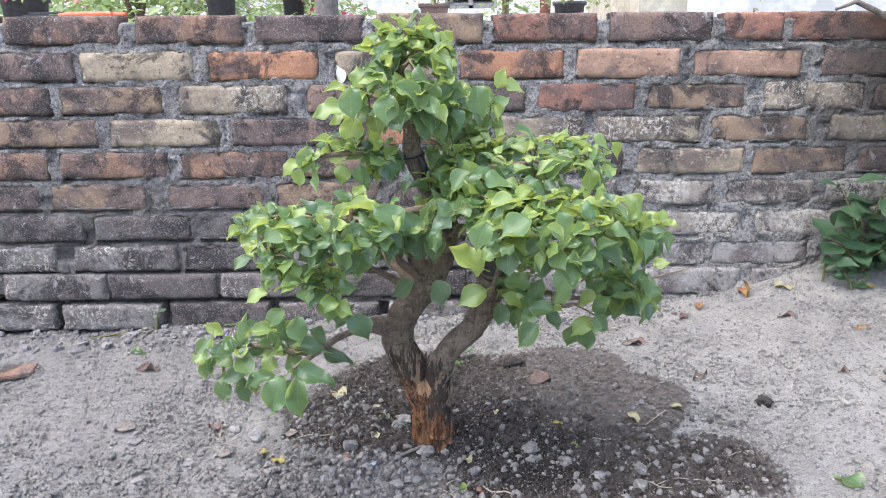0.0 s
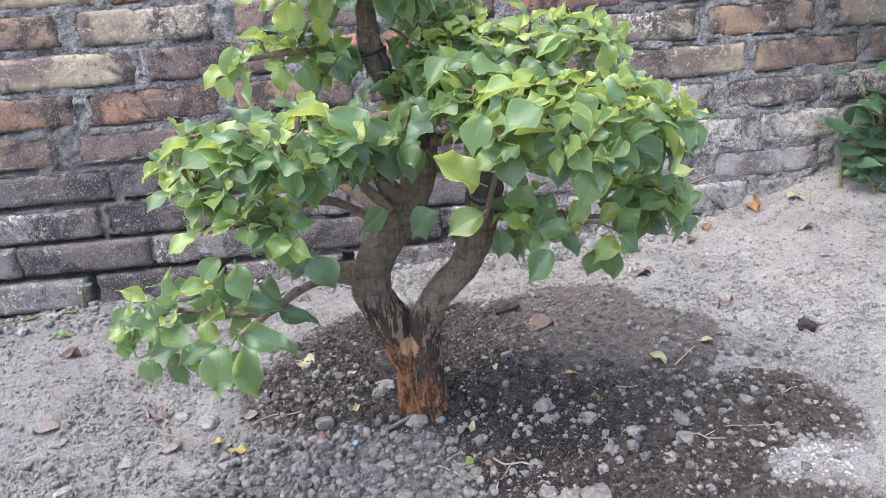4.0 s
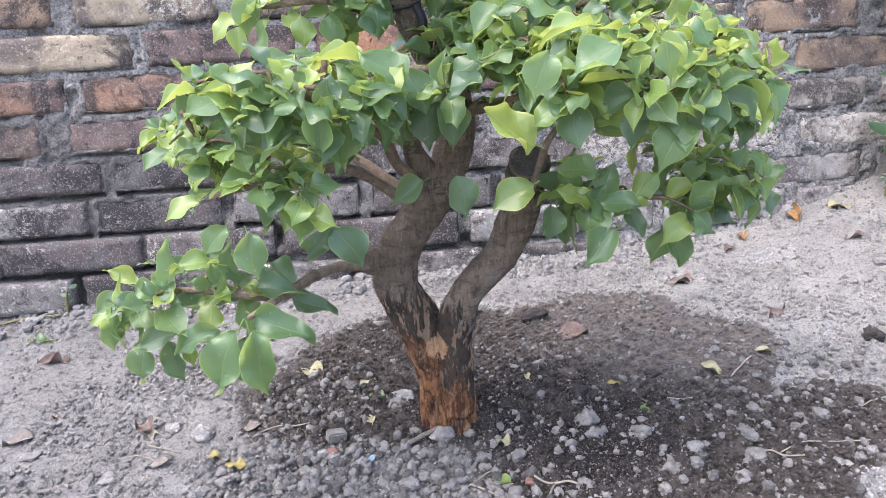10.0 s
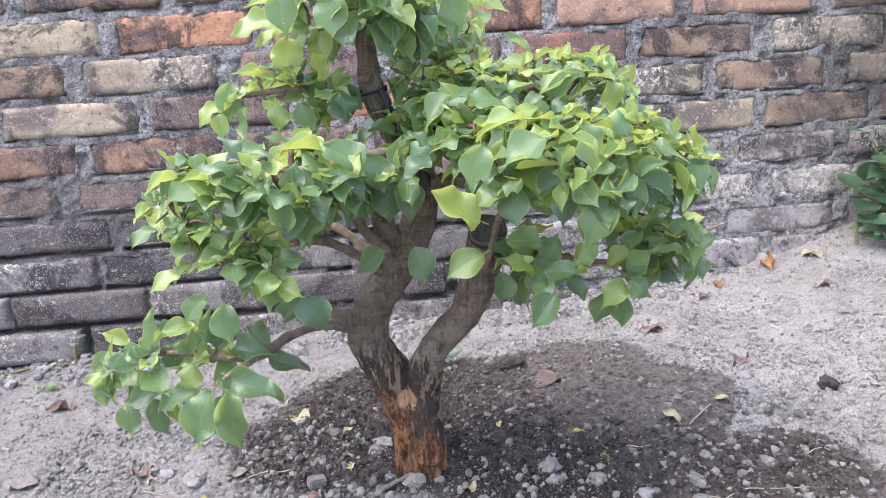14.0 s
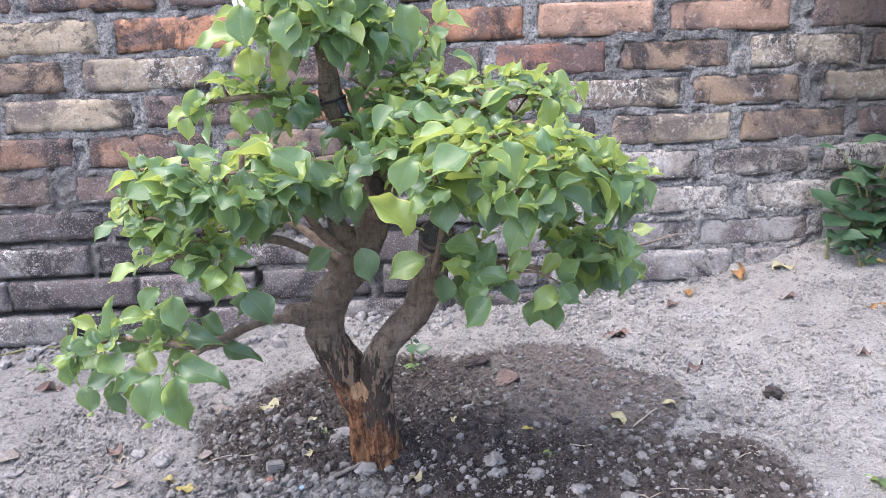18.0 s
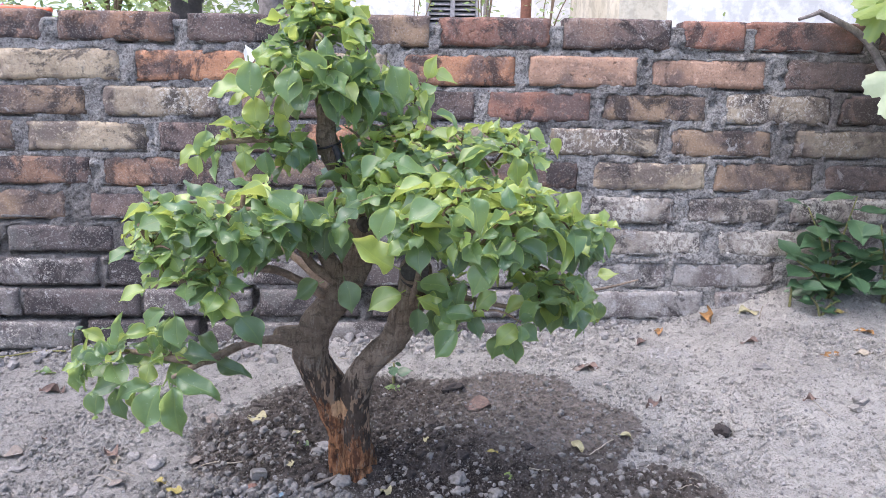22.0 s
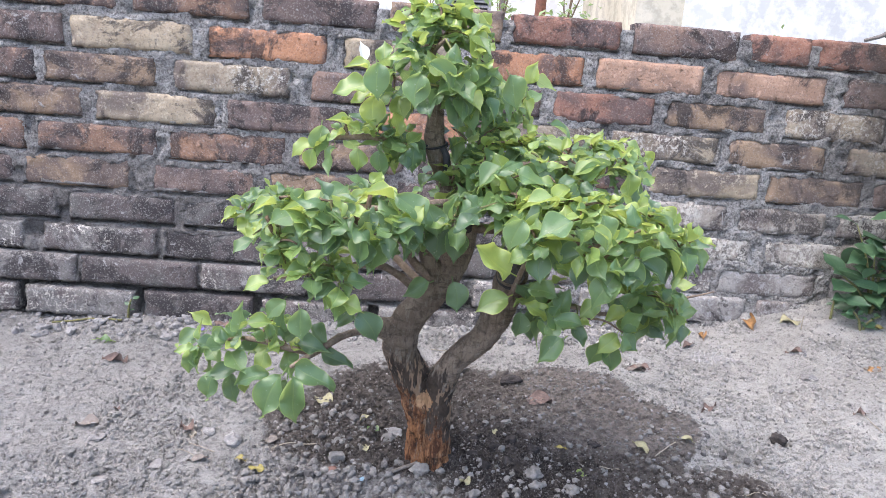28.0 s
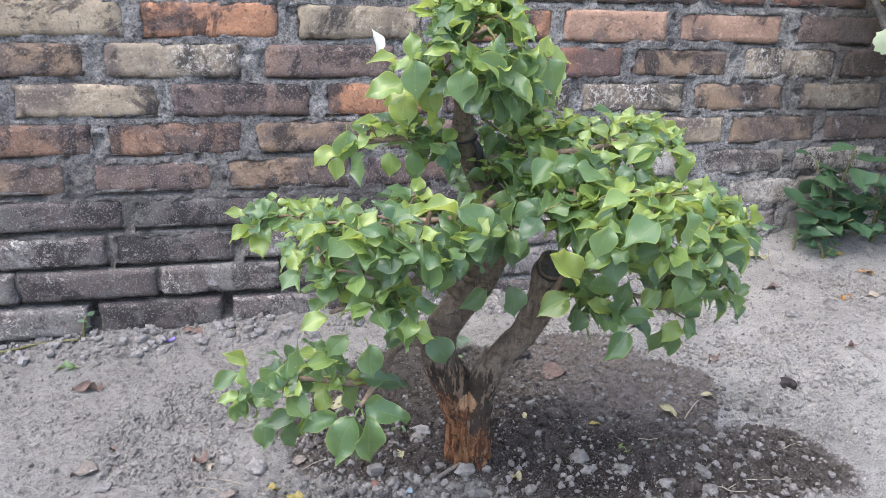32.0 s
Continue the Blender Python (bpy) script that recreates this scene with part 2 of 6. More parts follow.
damp = m.mix(m.ramp(m.noise(16, 6, 0.7), 0.42, 0.58), (0.052, 0.045, 0.043), (0.10, 0.087, 0.081))
damp = m.mix(m.ramp(grit, 0.50, 0.42, 0.0, 0.75), damp, (0.022, 0.019, 0.019))
damp = m.mix(m.ramp(grain, 0.54, 0.60, 0, 0.65), damp, (0.22, 0.20, 0.188))
near = m.math("ADD", m.math("POWER", m.math("DIVIDE", m.math("SUBTRACT", px, 0.075), 0.13), 2.0), m.math("POWER", m.math("DIVIDE", m.math("SUBTRACT", py, 0.895), 0.12), 2.0))
crust = m.ramp(m.math("ADD", near, m.math("MULTIPLY", m.math("SUBTRACT", patch, 0.5), 2.2)), 0.7, 1.9, 0.0, 0.9)
back = m.ramp(m.math("ADD", py, m.math("MULTIPLY", m.math("SUBTRACT", patch, 0.5), 0.12)), 0.86, 1.0)
back = m.math("MULTIPLY", back, m.ramp(px, 0.02, 0.16))
damp = m.mix(crust, damp, m.mix(m.ramp(grit, 0.42, 0.56), m.mix(back, (0.073, 0.064, 0.058), (0.148, 0.128, 0.115)), m.mix(back, (0.142, 0.125, 0.114), (0.245, 0.215, 0.194))))
damp = m.mix(m.ramp(m.math("ADD", edge.outputs["Fac"], wob), 0.75, 0.0, 0.0, 0.6), damp, (0.20, 0.18, 0.168))
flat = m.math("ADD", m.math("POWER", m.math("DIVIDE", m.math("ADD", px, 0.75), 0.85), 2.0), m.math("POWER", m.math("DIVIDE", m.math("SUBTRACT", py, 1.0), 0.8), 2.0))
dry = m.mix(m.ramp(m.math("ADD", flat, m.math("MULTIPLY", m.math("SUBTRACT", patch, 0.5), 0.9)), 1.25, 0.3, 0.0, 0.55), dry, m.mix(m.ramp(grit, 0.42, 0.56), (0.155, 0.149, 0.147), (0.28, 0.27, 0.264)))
loose = m.t.nodes.new("ShaderNodeAttribute")
loose.attribute_name = "stony"
dry = m.mix(m.ramp(m.math("ADD", loose.outputs["Fac"], m.math("MULTIPLY", m.math("SUBTRACT", patch, 0.5), 0.8)), 0.2, 0.7, 0.0, 0.65), dry, m.mix(m.ramp(grit, 0.42, 0.56), (0.085, 0.078, 0.075), (0.22, 0.208, 0.203)))
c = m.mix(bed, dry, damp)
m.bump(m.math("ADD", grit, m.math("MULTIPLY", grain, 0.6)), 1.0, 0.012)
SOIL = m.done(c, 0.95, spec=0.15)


def plain(name, a, b, scale=60, rough=0.85, fine=300, depth=0.002, spec=0.3, vary=0.0):
    m = Mat(name)
    m.where()
    f = m.noise(fine, 4, 0.7)
    c = m.mix(m.ramp(m.noise(scale, 6, 0.7), 0.42, 0.58), a, b)
    c = m.mix(m.ramp(f, 0.42, 0.55, 0.45, 0.0), c, (a[0] * 0.4, a[1] * 0.4, a[2] * 0.4))
    if vary:
        sum_ = m.math("FRACT", m.math("ADD", m.rand, m.island))
        c = m.mix(m.ramp(sum_, 0, 1, 0, vary), c, (a[0] * 0.35, a[1] * 0.35, a[2] * 0.35))
    m.bump(f, 0.7, depth)
    return m.done(c, rough, spec=spec)


STONE = plain("grey_clod", (0.30, 0.29, 0.285), (0.21, 0.202, 0.198), 90, 0.95, 500, vary=0.4)
PALE_STONE = plain("pale_clod", (0.29, 0.277, 0.263), (0.195, 0.185, 0.174), 130, 0.95, 520, depth=0.003, vary=0.45)
CLOD = plain("damp_clod", (0.038, 0.033, 0.032), (0.062, 0.054, 0.052), 90, 0.95, 500, vary=0.5)
DEAD = plain("dead_leaf", (0.17, 0.118, 0.10), (0.12, 0.086, 0.075), 120, 0.8)
RUST = plain("rust_leaf", (0.34, 0.19, 0.075), (0.20, 0.11, 0.05), 120, 0.75)
GREYLEAF = plain("grey_dead_leaf", (0.20, 0.175, 0.155), (0.135, 0.117, 0.105), 120, 0.85)
YELLOW = plain("yellow_leaf", (0.30, 0.255, 0.085), (0.23, 0.19, 0.065), 150, 0.6)
PALELEAF = plain("pale_fallen_leaf", (0.35, 0.33, 0.20), (0.27, 0.25, 0.15), 150, 0.6)
STRAW = plain("straw", (0.36, 0.32, 0.26), (0.27, 0.235, 0.185), 150, 0.8)
LIME = plain("lime_spill", (0.42, 0.412, 0.408), (0.33, 0.323, 0.32), 150, 0.9)
TWIGBARK = plain("twig_bark", (0.14, 0.095, 0.065), (0.20, 0.145, 0.095), 200, 0.8)
GREENTWIG = plain("green_twig", (0.19, 0.20, 0.07), (0.14, 0.12, 0.06), 200, 0.7)
DARKTRUNK = plain("grey_trunk", (0.23, 0.205, 0.19), (0.15, 0.132, 0.122), 40, 0.9, 150, 0.006)

m = Mat("bark")
m.where(False)
sep = m.n("ShaderNodeSeparateXYZ", Vector=m.pos)
stretch = m.n("ShaderNodeMapping", Vector=m.pos)
stretch.inputs["Scale"].default_value = (1.0, 1.0, 0.24)
stretch.inputs["Rotation"].default_value = (0.0, radians(-14), 0.0)
long_ = m.noise(120, 8, 0.72, stretch.outputs[0])
blot = m.noise(40, 6, 0.7)
z = m.math("ADD", sep.outputs[2], m.math("MULTIPLY", m.math("SUBTRACT", long_, 0.5), 0.16))
z = m.math("ADD", z, m.ramp(sep.outputs[0], -0.025, 0.02, 0.0, 0.045))
z = m.math("ADD", z, m.ramp(sep.outputs[0], -0.07, -0.09, 0.0, 0.08))
ring = m.n("ShaderNodeMapping", Vector=m.pos)
ring.inputs["Scale"].default_value = (0.5, 0.5, 1.3)
ring.inputs["Rotation"].default_value = (0.0, radians(24), 0.0)
wrinkle = m.noise(95, 8, 0.75, ring.outputs[0], dist=0.8)
upper = m.mix(m.ramp(blot, 0.42, 0.58), (0.345, 0.272, 0.212), (0.25, 0.192, 0.147))
upper = m.mix(m.ramp(wrinkle, 0.485, 0.41, 0.0, 0.6), upper, (0.10, 0.078, 0.063))
upper = m.mix(m.ramp(long_, 0.40, 0.46, 0.5, 0.0), upper, (0.115, 0.09, 0.075))
upper = m.mix(m.ramp(long_, 0.56, 0.64, 0.0, 0.5), upper, (0.44, 0.40, 0.35))
wet = m.mix(m.ramp(blot, 0.42, 0.58), (0.055, 0.043, 0.037), (0.105, 0.08, 0.064))
wet = m.mix(m.ramp(m.noise(125, 4, 0.6, stretch.outputs[0]), 0.545, 0.58, 0, 0.9), wet, (0.42, 0.29, 0.20))
bare = m.mix(m.ramp(long_, 0.43, 0.58), (0.13, 0.055, 0.03), (0.52, 0.25, 0.12))
bare = m.mix(m.ramp(blot, 0.54, 0.60, 0, 0.85), bare, (0.05, 0.03, 0.022))
bare = m.mix(m.ramp(m.noise(160, 5, 0.7, stretch.outputs[0]), 0.56, 0.62, 0, 0.6), bare, (0.52, 0.31, 0.17))
c = m.mix(m.ramp(z, 0.274, 0.258), upper, wet)
c = m.mix(m.ramp(m.math("ADD", z, m.math("MULTIPLY", m.math("SUBTRACT", m.noise(60, 6, 0.7, stretch.outputs[0]), 0.5), 0.14)), m.ramp(sep.outputs[0], -0.02, -0.045, 0.192, 0.222), m.ramp(sep.outputs[0], -0.02, -0.045, 0.180, 0.208)), c, bare)
# a knife scar where a branch was pared off
off = m.t.nodes.new("ShaderNodeVectorMath")
off.operation = "DISTANCE"
m.t.links.new(m.pos, off.inputs[0])
off.inputs[1].default_value = (-0.024, 0.908, 0.206)
scar = m.math("ADD", off.outputs["Value"], m.math("MULTIPLY", m.math("SUBTRACT", blot, 0.5), 0.045))
c = m.mix(m.ramp(scar, 0.0135, 0.0115), c, m.mix(m.ramp(long_, 0.40, 0.56), (0.44, 0.23, 0.12), (0.70, 0.45, 0.27)))
scale = m.noise(260, 5, 0.7, stretch.outputs[0])
c = m.mix(m.ramp(scale, 0.45, 0.37, 0, 0.32), c, (0.05, 0.04, 0.034))
c = m.mix(m.ramp(scale, 0.58, 0.65, 0, 0.35), c, (0.45, 0.40, 0.34))
m.bump(m.math("ADD", m.math("ADD", long_, m.math("MULTIPLY", wrinkle, 0.7)), m.math("ADD", m.math("MULTIPLY", blot, 0.6), m.math("MULTIPLY", scale, 0.5))), 1.0, 0.014)
BARK = m.done(c, 0.85, spec=0.25)


def leaf_material(name, a, b, glow, thin=0.35, rough=0.36, spots=0.0):
    """A waxy leaf: pale midrib and side veins from its own UV, light shining through."""
    m = Mat(name)
    m.where()
    uv = m.n("ShaderNodeUVMap")
    sep = m.n("ShaderNodeSeparateXYZ", Vector=uv.outputs[0])
    u = m.math("ABSOLUTE", m.math("SUBTRACT", sep.outputs[0], 0.5))
    v = sep.outputs[1]
    one = m.math("FRACT", m.math("ADD", m.rand, m.island))
    c = m.mix(one, a, b)
    c = m.mix(m.ramp(m.noise(90, 4), 0.35, 0.7, 0.0, 0.35), c, (a[0] * 0.6, a[1] * 0.7, a[2] * 0.6))
    rib = m.ramp(u, 0.035, 0.012)
    side = m.math("FRACT", m.math("MULTIPLY", m.math("SUBTRACT", v, m.math("MULTIPLY", u, 0.55)), 6.5))
    side = m.ramp(m.math("ABSOLUTE", m.math("SUBTRACT", side, 0.5)), 0.05, 0.015)
    vein = m.math("MAXIMUM", rib, m.math("MULTIPLY", side, 0.12))
    c = m.mix(m.math("MULTIPLY", vein, 0.22), c, glow)
    edge = m.ramp(u, 0.46, 0.488, 0, 0.55)
    c = m.mix(edge, c, glow)
    if spots:
        c = m.mix(m.ramp(m.noise(230, 3), 0.66, 0.70, 0, spots), c, (0.5, 0.52, 0.4))
    normal = m.bump(m.math("ADD", m.math("MULTIPLY", vein, -0.6), m.noise(160, 3)), 0.35, 0.0015)
    m.done(c, m.ramp(m.noise(60, 3), 0.3, 0.7, rough - 0.05, rough + 0.14), spec=0.55)
    m.b.inputs["Coat Weight"].default_value, m.b.inputs["Coat Roughness"].default_value = 0.6, 0.27
    tr = m.n("ShaderNodeBsdfTranslucent", Color=m.mix(0.6, c, glow), Normal=normal)
    mx = m.t.nodes.new("ShaderNodeMixShader")
    mx.inputs[0].default_value = thin
    m.t.links.new(m.b.outputs[0], mx.inputs[1])
    m.t.links.new(tr.outputs[0], mx.inputs[2])
    m.t.links.new(mx.outputs[0], m.out.inputs["Surface"])
    return m.m


LEAF = leaf_material("mature_leaf", (0.108, 0.208, 0.106), (0.182, 0.298, 0.122), (0.40, 0.49, 0.14), 0.53, 0.34, spots=0.5)
DARK_LEAF = leaf_material("dark_leaf", (0.094, 0.172, 0.108), (0.135, 0.222, 0.12), (0.31, 0.42, 0.14), 0.54, 0.34, spots=0.6)
YOUNG = leaf_material("young_leaf", (0.175, 0.288, 0.098), (0.315, 0.408, 0.108), (0.58, 0.625, 0.14), 0.44, 0.32)
WEED = leaf_material("weed_leaf", (0.032, 0.084, 0.042), (0.05, 0.11, 0.05), (0.12, 0.20, 0.075), 0.2, 0.55)
PALE = leaf_material("bleached_leaf", (0.72, 0.72, 0.66), (0.78, 0.78, 0.74), (0.85, 0.85, 0.8), 0.35, 0.6)
LIGHT_LEAF = leaf_material("overhanging_leaf", (0.40, 0.47, 0.30), (0.46, 0.52, 0.34), (0.55, 0.6, 0.3), 0.35, 0.45)
LIME_LEAF = leaf_material("yellow_green_leaf", (0.19, 0.29, 0.075), (0.27, 0.35, 0.09), (0.48, 0.54, 0.12), 0.4, 0.4)


# ---- builders ----
def mesh_from(name, verts, faces, mats, smooth=True, uvs=None, slots=None):
    me = bpy.data.meshes.new(name)
    me.from_pydata([tuple(map(float, v)) for v in verts], [], [tuple(map(int, f)) for f in faces])
    for mt in (mats if isinstance(mats, (list, tuple)) else [mats]):
        me.materials.append(mt)
    if smooth:
        me.polygons.foreach_set("use_smooth", [True] * len(me.polygons))
    if slots is not None:
        me.polygons.foreach_set("material_index", slots)
    if uvs is not None:
        lay = me.uv_layers.new(name="UVMap")
        flat = [c for p in me.polygons for vi in p.vertices for c in uvs[vi]]
        lay.data.foreach_set("uv", flat)
    me.update()
    return me


def grid_mesh(name, X, Y, Z, mat):
    """A sheet from three arrays of one shape (rows, columns)."""
    r, c = X.shape
    idx = np.arange(r * c).reshape(r, c)
    q = np.stack([idx[:-1, :-1], idx[:-1, 1:], idx[1:, 1:], idx[1:, :-1]], -1).reshape(-1, 4)
    me = bpy.data.meshes.new(name)
    me.vertices.add(r * c)
    me.vertices.foreach_set("co", np.stack([X, Y, Z], -1).reshape(-1).astype(np.float32))
    me.loops.add(q.size)
    me.loops.foreach_set("vertex_index", q.reshape(-1).astype(np.int32))
    me.polygons.add(len(q))
    me.polygons.foreach_set("loop_start", np.arange(0, q.size, 4, dtype=np.int32))
    me.polygons.foreach_set("use_smooth", np.ones(len(q), dtype=bool))
    me.materials.append(mat)
    me.update(calc_edges=True)
    me.validate()
    return me


def part(name, me, parent, label=""):
    ob = new(name, me)
    ob.parent = parent
    if label:
        ob["label"] = label
    return ob


def empty(name, at=(0, 0, 0)):
    ob = new(name)
    ob.location = at
    ob.empty_display_size = 0.02
    return ob


def bm_mesh(name, bm, mat, smooth=False):
    me = bpy.data.meshes.new(name)
    bm.to_mesh(me)
    bm.free()
    me.materials.append(mat)
    if smooth:
        me.polygons.foreach_set("use_smooth", [True] * len(me.polygons))
    return me


def box(bm, centre, size, bevel=0.0, turn=None):
    g = bmesh.ops.create_cube(bm, size=1.0)
    m4 = Matrix.Translation(centre) @ (turn or Matrix()) @ Matrix.Diagonal((*size, 1))
    bmesh.ops.transform(bm, matrix=m4, verts=g["verts"])
    if bevel:
        es = {e for v in g["verts"] for e in v.link_edges}
        bmesh.ops.bevel(bm, geom=list(es), offset=bevel, segments=2, affect="EDGES")
    return bm


def spline(pts, per=6):
    """A smooth line through rows of x, y, z, radius."""
    p = [np.array(q, float) for q in pts]
    p = [2 * p[0] - p[1]] + p + [2 * p[-1] - p[-2]]
    out = []
    for i in range(1, len(p) - 2):
        for k in range(per):
            t = k / per
            a, b, c_, d = p[i - 1], p[i], p[i + 1], p[i + 2]
            out.append(0.5 * (2 * b + (c_ - a) * t + (2 * a - 5 * b + 4 * c_ - d) * t * t + (3 * b - a - 3 * c_ + d) * t ** 3))
    out.append(p[-2])
    return out


def tube(name, pts, mat, segs=10, per=6, knots=0.12, cap=True, seed=0, grooves=0.0):
    """A limb: rings along a smooth line, uneven like bark."""
    line = spline(pts, per)
    verts, faces = [], []
    side = Vector((1, 0, 0.02))
    for i, q in enumerate(line):
        a, b = line[max(i - 1, 0)], line[min(i + 1, len(line) - 1)]
        d = Vector(b[:3] - a[:3]).normalized()
        side = (side - d * side.dot(d)).normalized()
        up = d.cross(side)
        for k in range(segs):
            ang = 2 * math.pi * k / segs
            dirn = side * math.cos(ang) + up * math.sin(ang)
            pos = Vector(q[:3])
            wob = noise.noise((pos + dirn * q[3]) * 32 + Vector((seed, 0, 0)))
            r = max(q[3], 0.0006) * (1 + knots * wob)
            if segs >= 24:
                far_ = pos + dirn * q[3]
                r += 0.0010 * noise.noise(Vector((far_.x * 90, far_.y * 90, far_.z * 150))) + 0.0007 * noise.noise(far_ * 240)
            if grooves:
                low = max(0.0, min(1.0, (0.20 - q[2]) / 0.04))
                cut = max(0.0, noise.noise(Vector((math.cos(ang) * 2.6, math.sin(ang) * 2.6, q[2] * 9 + 3))) - 0.05) + 0.45 * abs(noise.noise(Vector((math.cos(ang) * 7, math.sin(ang) * 7, q[2] * 14))))
                r *= 1 - grooves * low * cut + 0.05 * (1 - low) * noise.noise(Vector((math.cos(ang) * 5, math.sin(ang) * 5, q[2] * 20)))
            verts.append(pos + dirn * r)
    n = len(line)
    for i in range(n - 1):
        for k in range(segs):
            k2 = (k + 1) % segs
            faces.append((i * segs + k, i * segs + k2, (i + 1) * segs + k2, (i + 1) * segs + k))
    if cap:
        faces.append(tuple(range(segs - 1, -1, -1)))
        faces.append(tuple((n - 1) * segs + k for k in range(segs)))
    return mesh_from(name, verts, faces, mat)


def step_(a, b, v):
    t = max(0.0, min(1.0, (v - a) / (b - a)))
    return t * t * (3 - 2 * t)


def leaf_mesh(name, mat, wide=0.72, fold=0.28, curl=0.25, wave=0.05, seed=0, tip=1.0, n=13, stalk=0.16):
    """An ovate, pointed leaf of length 1 along +y with its upper face to +z, on a short stalk."""
    rng = random.Random(seed)
    ph = rng.uniform(0, 6)
    verts, faces, uvs = [], [], []
    us = (-1, -0.82, -0.45, 0, 0.45, 0.82, 1)
    for i in range(n + 1):
        t = i / n
        w = wide * 0.49 * math.sin(math.pi * t ** 0.86) ** 0.80 * (1 - 0.06 * t) if 0 < t < 1 else 0.0
        w *= 1 - 0.64 * step_(0.62, 0.95, t) * tip
        for u in us:
            s = 2.3 if u > 0 else 0.0
            x = u * w * (1 + 0.05 * math.sin(t * 9 + ph * 1.7 + s) * abs(u))
            z = fold * abs(u) ** 1.6 * w * 1.3 - curl * t * t * 0.8 + 0.75 * wave * abs(u) ** 2 * (math.sin(t * 8.5 + ph + s) + 0.35 * math.sin(t * 14 + ph * 2 + s))
            verts.append((x + 0.05 * math.sin(t * 4 + ph), stalk + t * (1 - 0.1 * curl), z))
            uvs.append((0.5 + 0.5 * u, t))
    for i in range(n):
        for k in range(6):
            a = i * 7 + k
            faces.append((a, a + 1, a + 8, a + 7))
    base = len(verts)
    for y, r in ((0.0, 0.018), (stalk * 1.1, 0.014)):
        for k in range(4):
            an = math.pi / 2 * k
            verts.append((r * math.cos(an), y, r * math.sin(an) - 0.004))
            uvs.append((0.5, 0.05))
    for k in range(4):
        faces.append((base + k, base + (k + 1) % 4, base + 4 + (k + 1) % 4, base + 4 + k))
    return mesh_from(name, verts, faces, mat, True, uvs)


def leaf_pose(base, along, face, size):
    """Puts a leaf with its stalk at base, its tip towards along and its upper side towards face."""
    y = Vector(along).normalized()
    zz = Vector(face)
    zz = zz - y * zz.dot(y)
    if zz.length < 1e-3:
        zz = y.orthogonal()
    zz.normalize()
    x = y.cross(zz)
    r = Matrix((x, y, zz)).transposed().to_4x4()
    return Matrix.Translation(base) @ r @ Matrix.Diagonal((size, size, size, 1))


# ---- ground: one sheet, with the raised garden behind the wall ----
WALL_Y, WALL_TOP, THICK = 1.405, 0.702, 0.11


BED_AT = (0.08, 0.97)
BED_REACH = [0.284, 0.308, 0.271, 0.292, 0.291, 0.247, 0.245, 0.288, 0.314, 0.332, 0.323, 0.336, 0.3, 0.185, 0.135, 0.12, 0.144, 0.216, 0.298, 0.332, 0.366, 0.404, 0.396, 0.336]   # how far the dug bed reaches, every 15 degrees from +x towards +y


def lie(x, y):
    """Height of the soil, without its small lumps."""
    x, y = np.asarray(x, float), np.asarray(y, float)
    xs = np.clip(x, -2.5, 2.5)
    z = 0.107 + np.where(xs > 0, 0.08, 0.045) * xs + 0.05 * np.clip(y - 0.95, -1.2, 0.45)
    z = z + 0.016 * step(1.22, 1.40, y) * step(0.5, -0.5, xs)
    z = z + 0.012 * step(0.45, 0.7, xs) * step(0.9, 1.1, y) * step(1.4, 1.25, y) + 0.05 * step(0.5, 0.8, xs) * step(1.22, 1.42, y)
    z = z + 0.004 * bedness(x, y)
    back = 0.64 + 0.055 * np.clip(y - 1.5, 0, 12)
    return z + (back - z) * step(WALL_Y + 0.02, WALL_Y + THICK - 0.01, y)


def inside_bed(x, y):
    """How far a spot lies inside the dug bed, in steps of 5 cm, from -2 to 2."""
    dx, dy = np.asarray(x, float) - BED_AT[0], np.asarray(y, float) - BED_AT[1]
    turn = np.degrees(np.arctan2(dy, dx)) % 360
    reach = np.interp(turn, np.arange(0, 361, 15), BED_REACH + BED_REACH[:1])
    dust = 3.2 * np.exp(-((np.asarray(x) - 0.335) / 0.05) ** 2 - ((np.asarray(y) - 0.742) / 0.028) ** 2)
    # a tongue of dry gravelly dust reaches in from the right
    ux, uy = np.asarray(x, float) - 0.262, np.asarray(y, float) - 0.902
    along = np.clip((ux * 0.17 + uy * 0.058) / 0.0323, 0, 1)
    tongue = (0.9 + 2.3 * along) * np.exp(-(np.hypot(ux - 0.17 * along, uy - 0.058 * along) / (0.016 + 0.016 * along)) ** 2)
    return np.clip((reach - np.hypot(dx, dy)) / 0.05 - dust - tongue, -2, 2)


def bedness(x, y):
    """1 in the dug bed round the trunk, 0 outside."""
    return step(-0.5, 0.6, inside_bed(x, y))


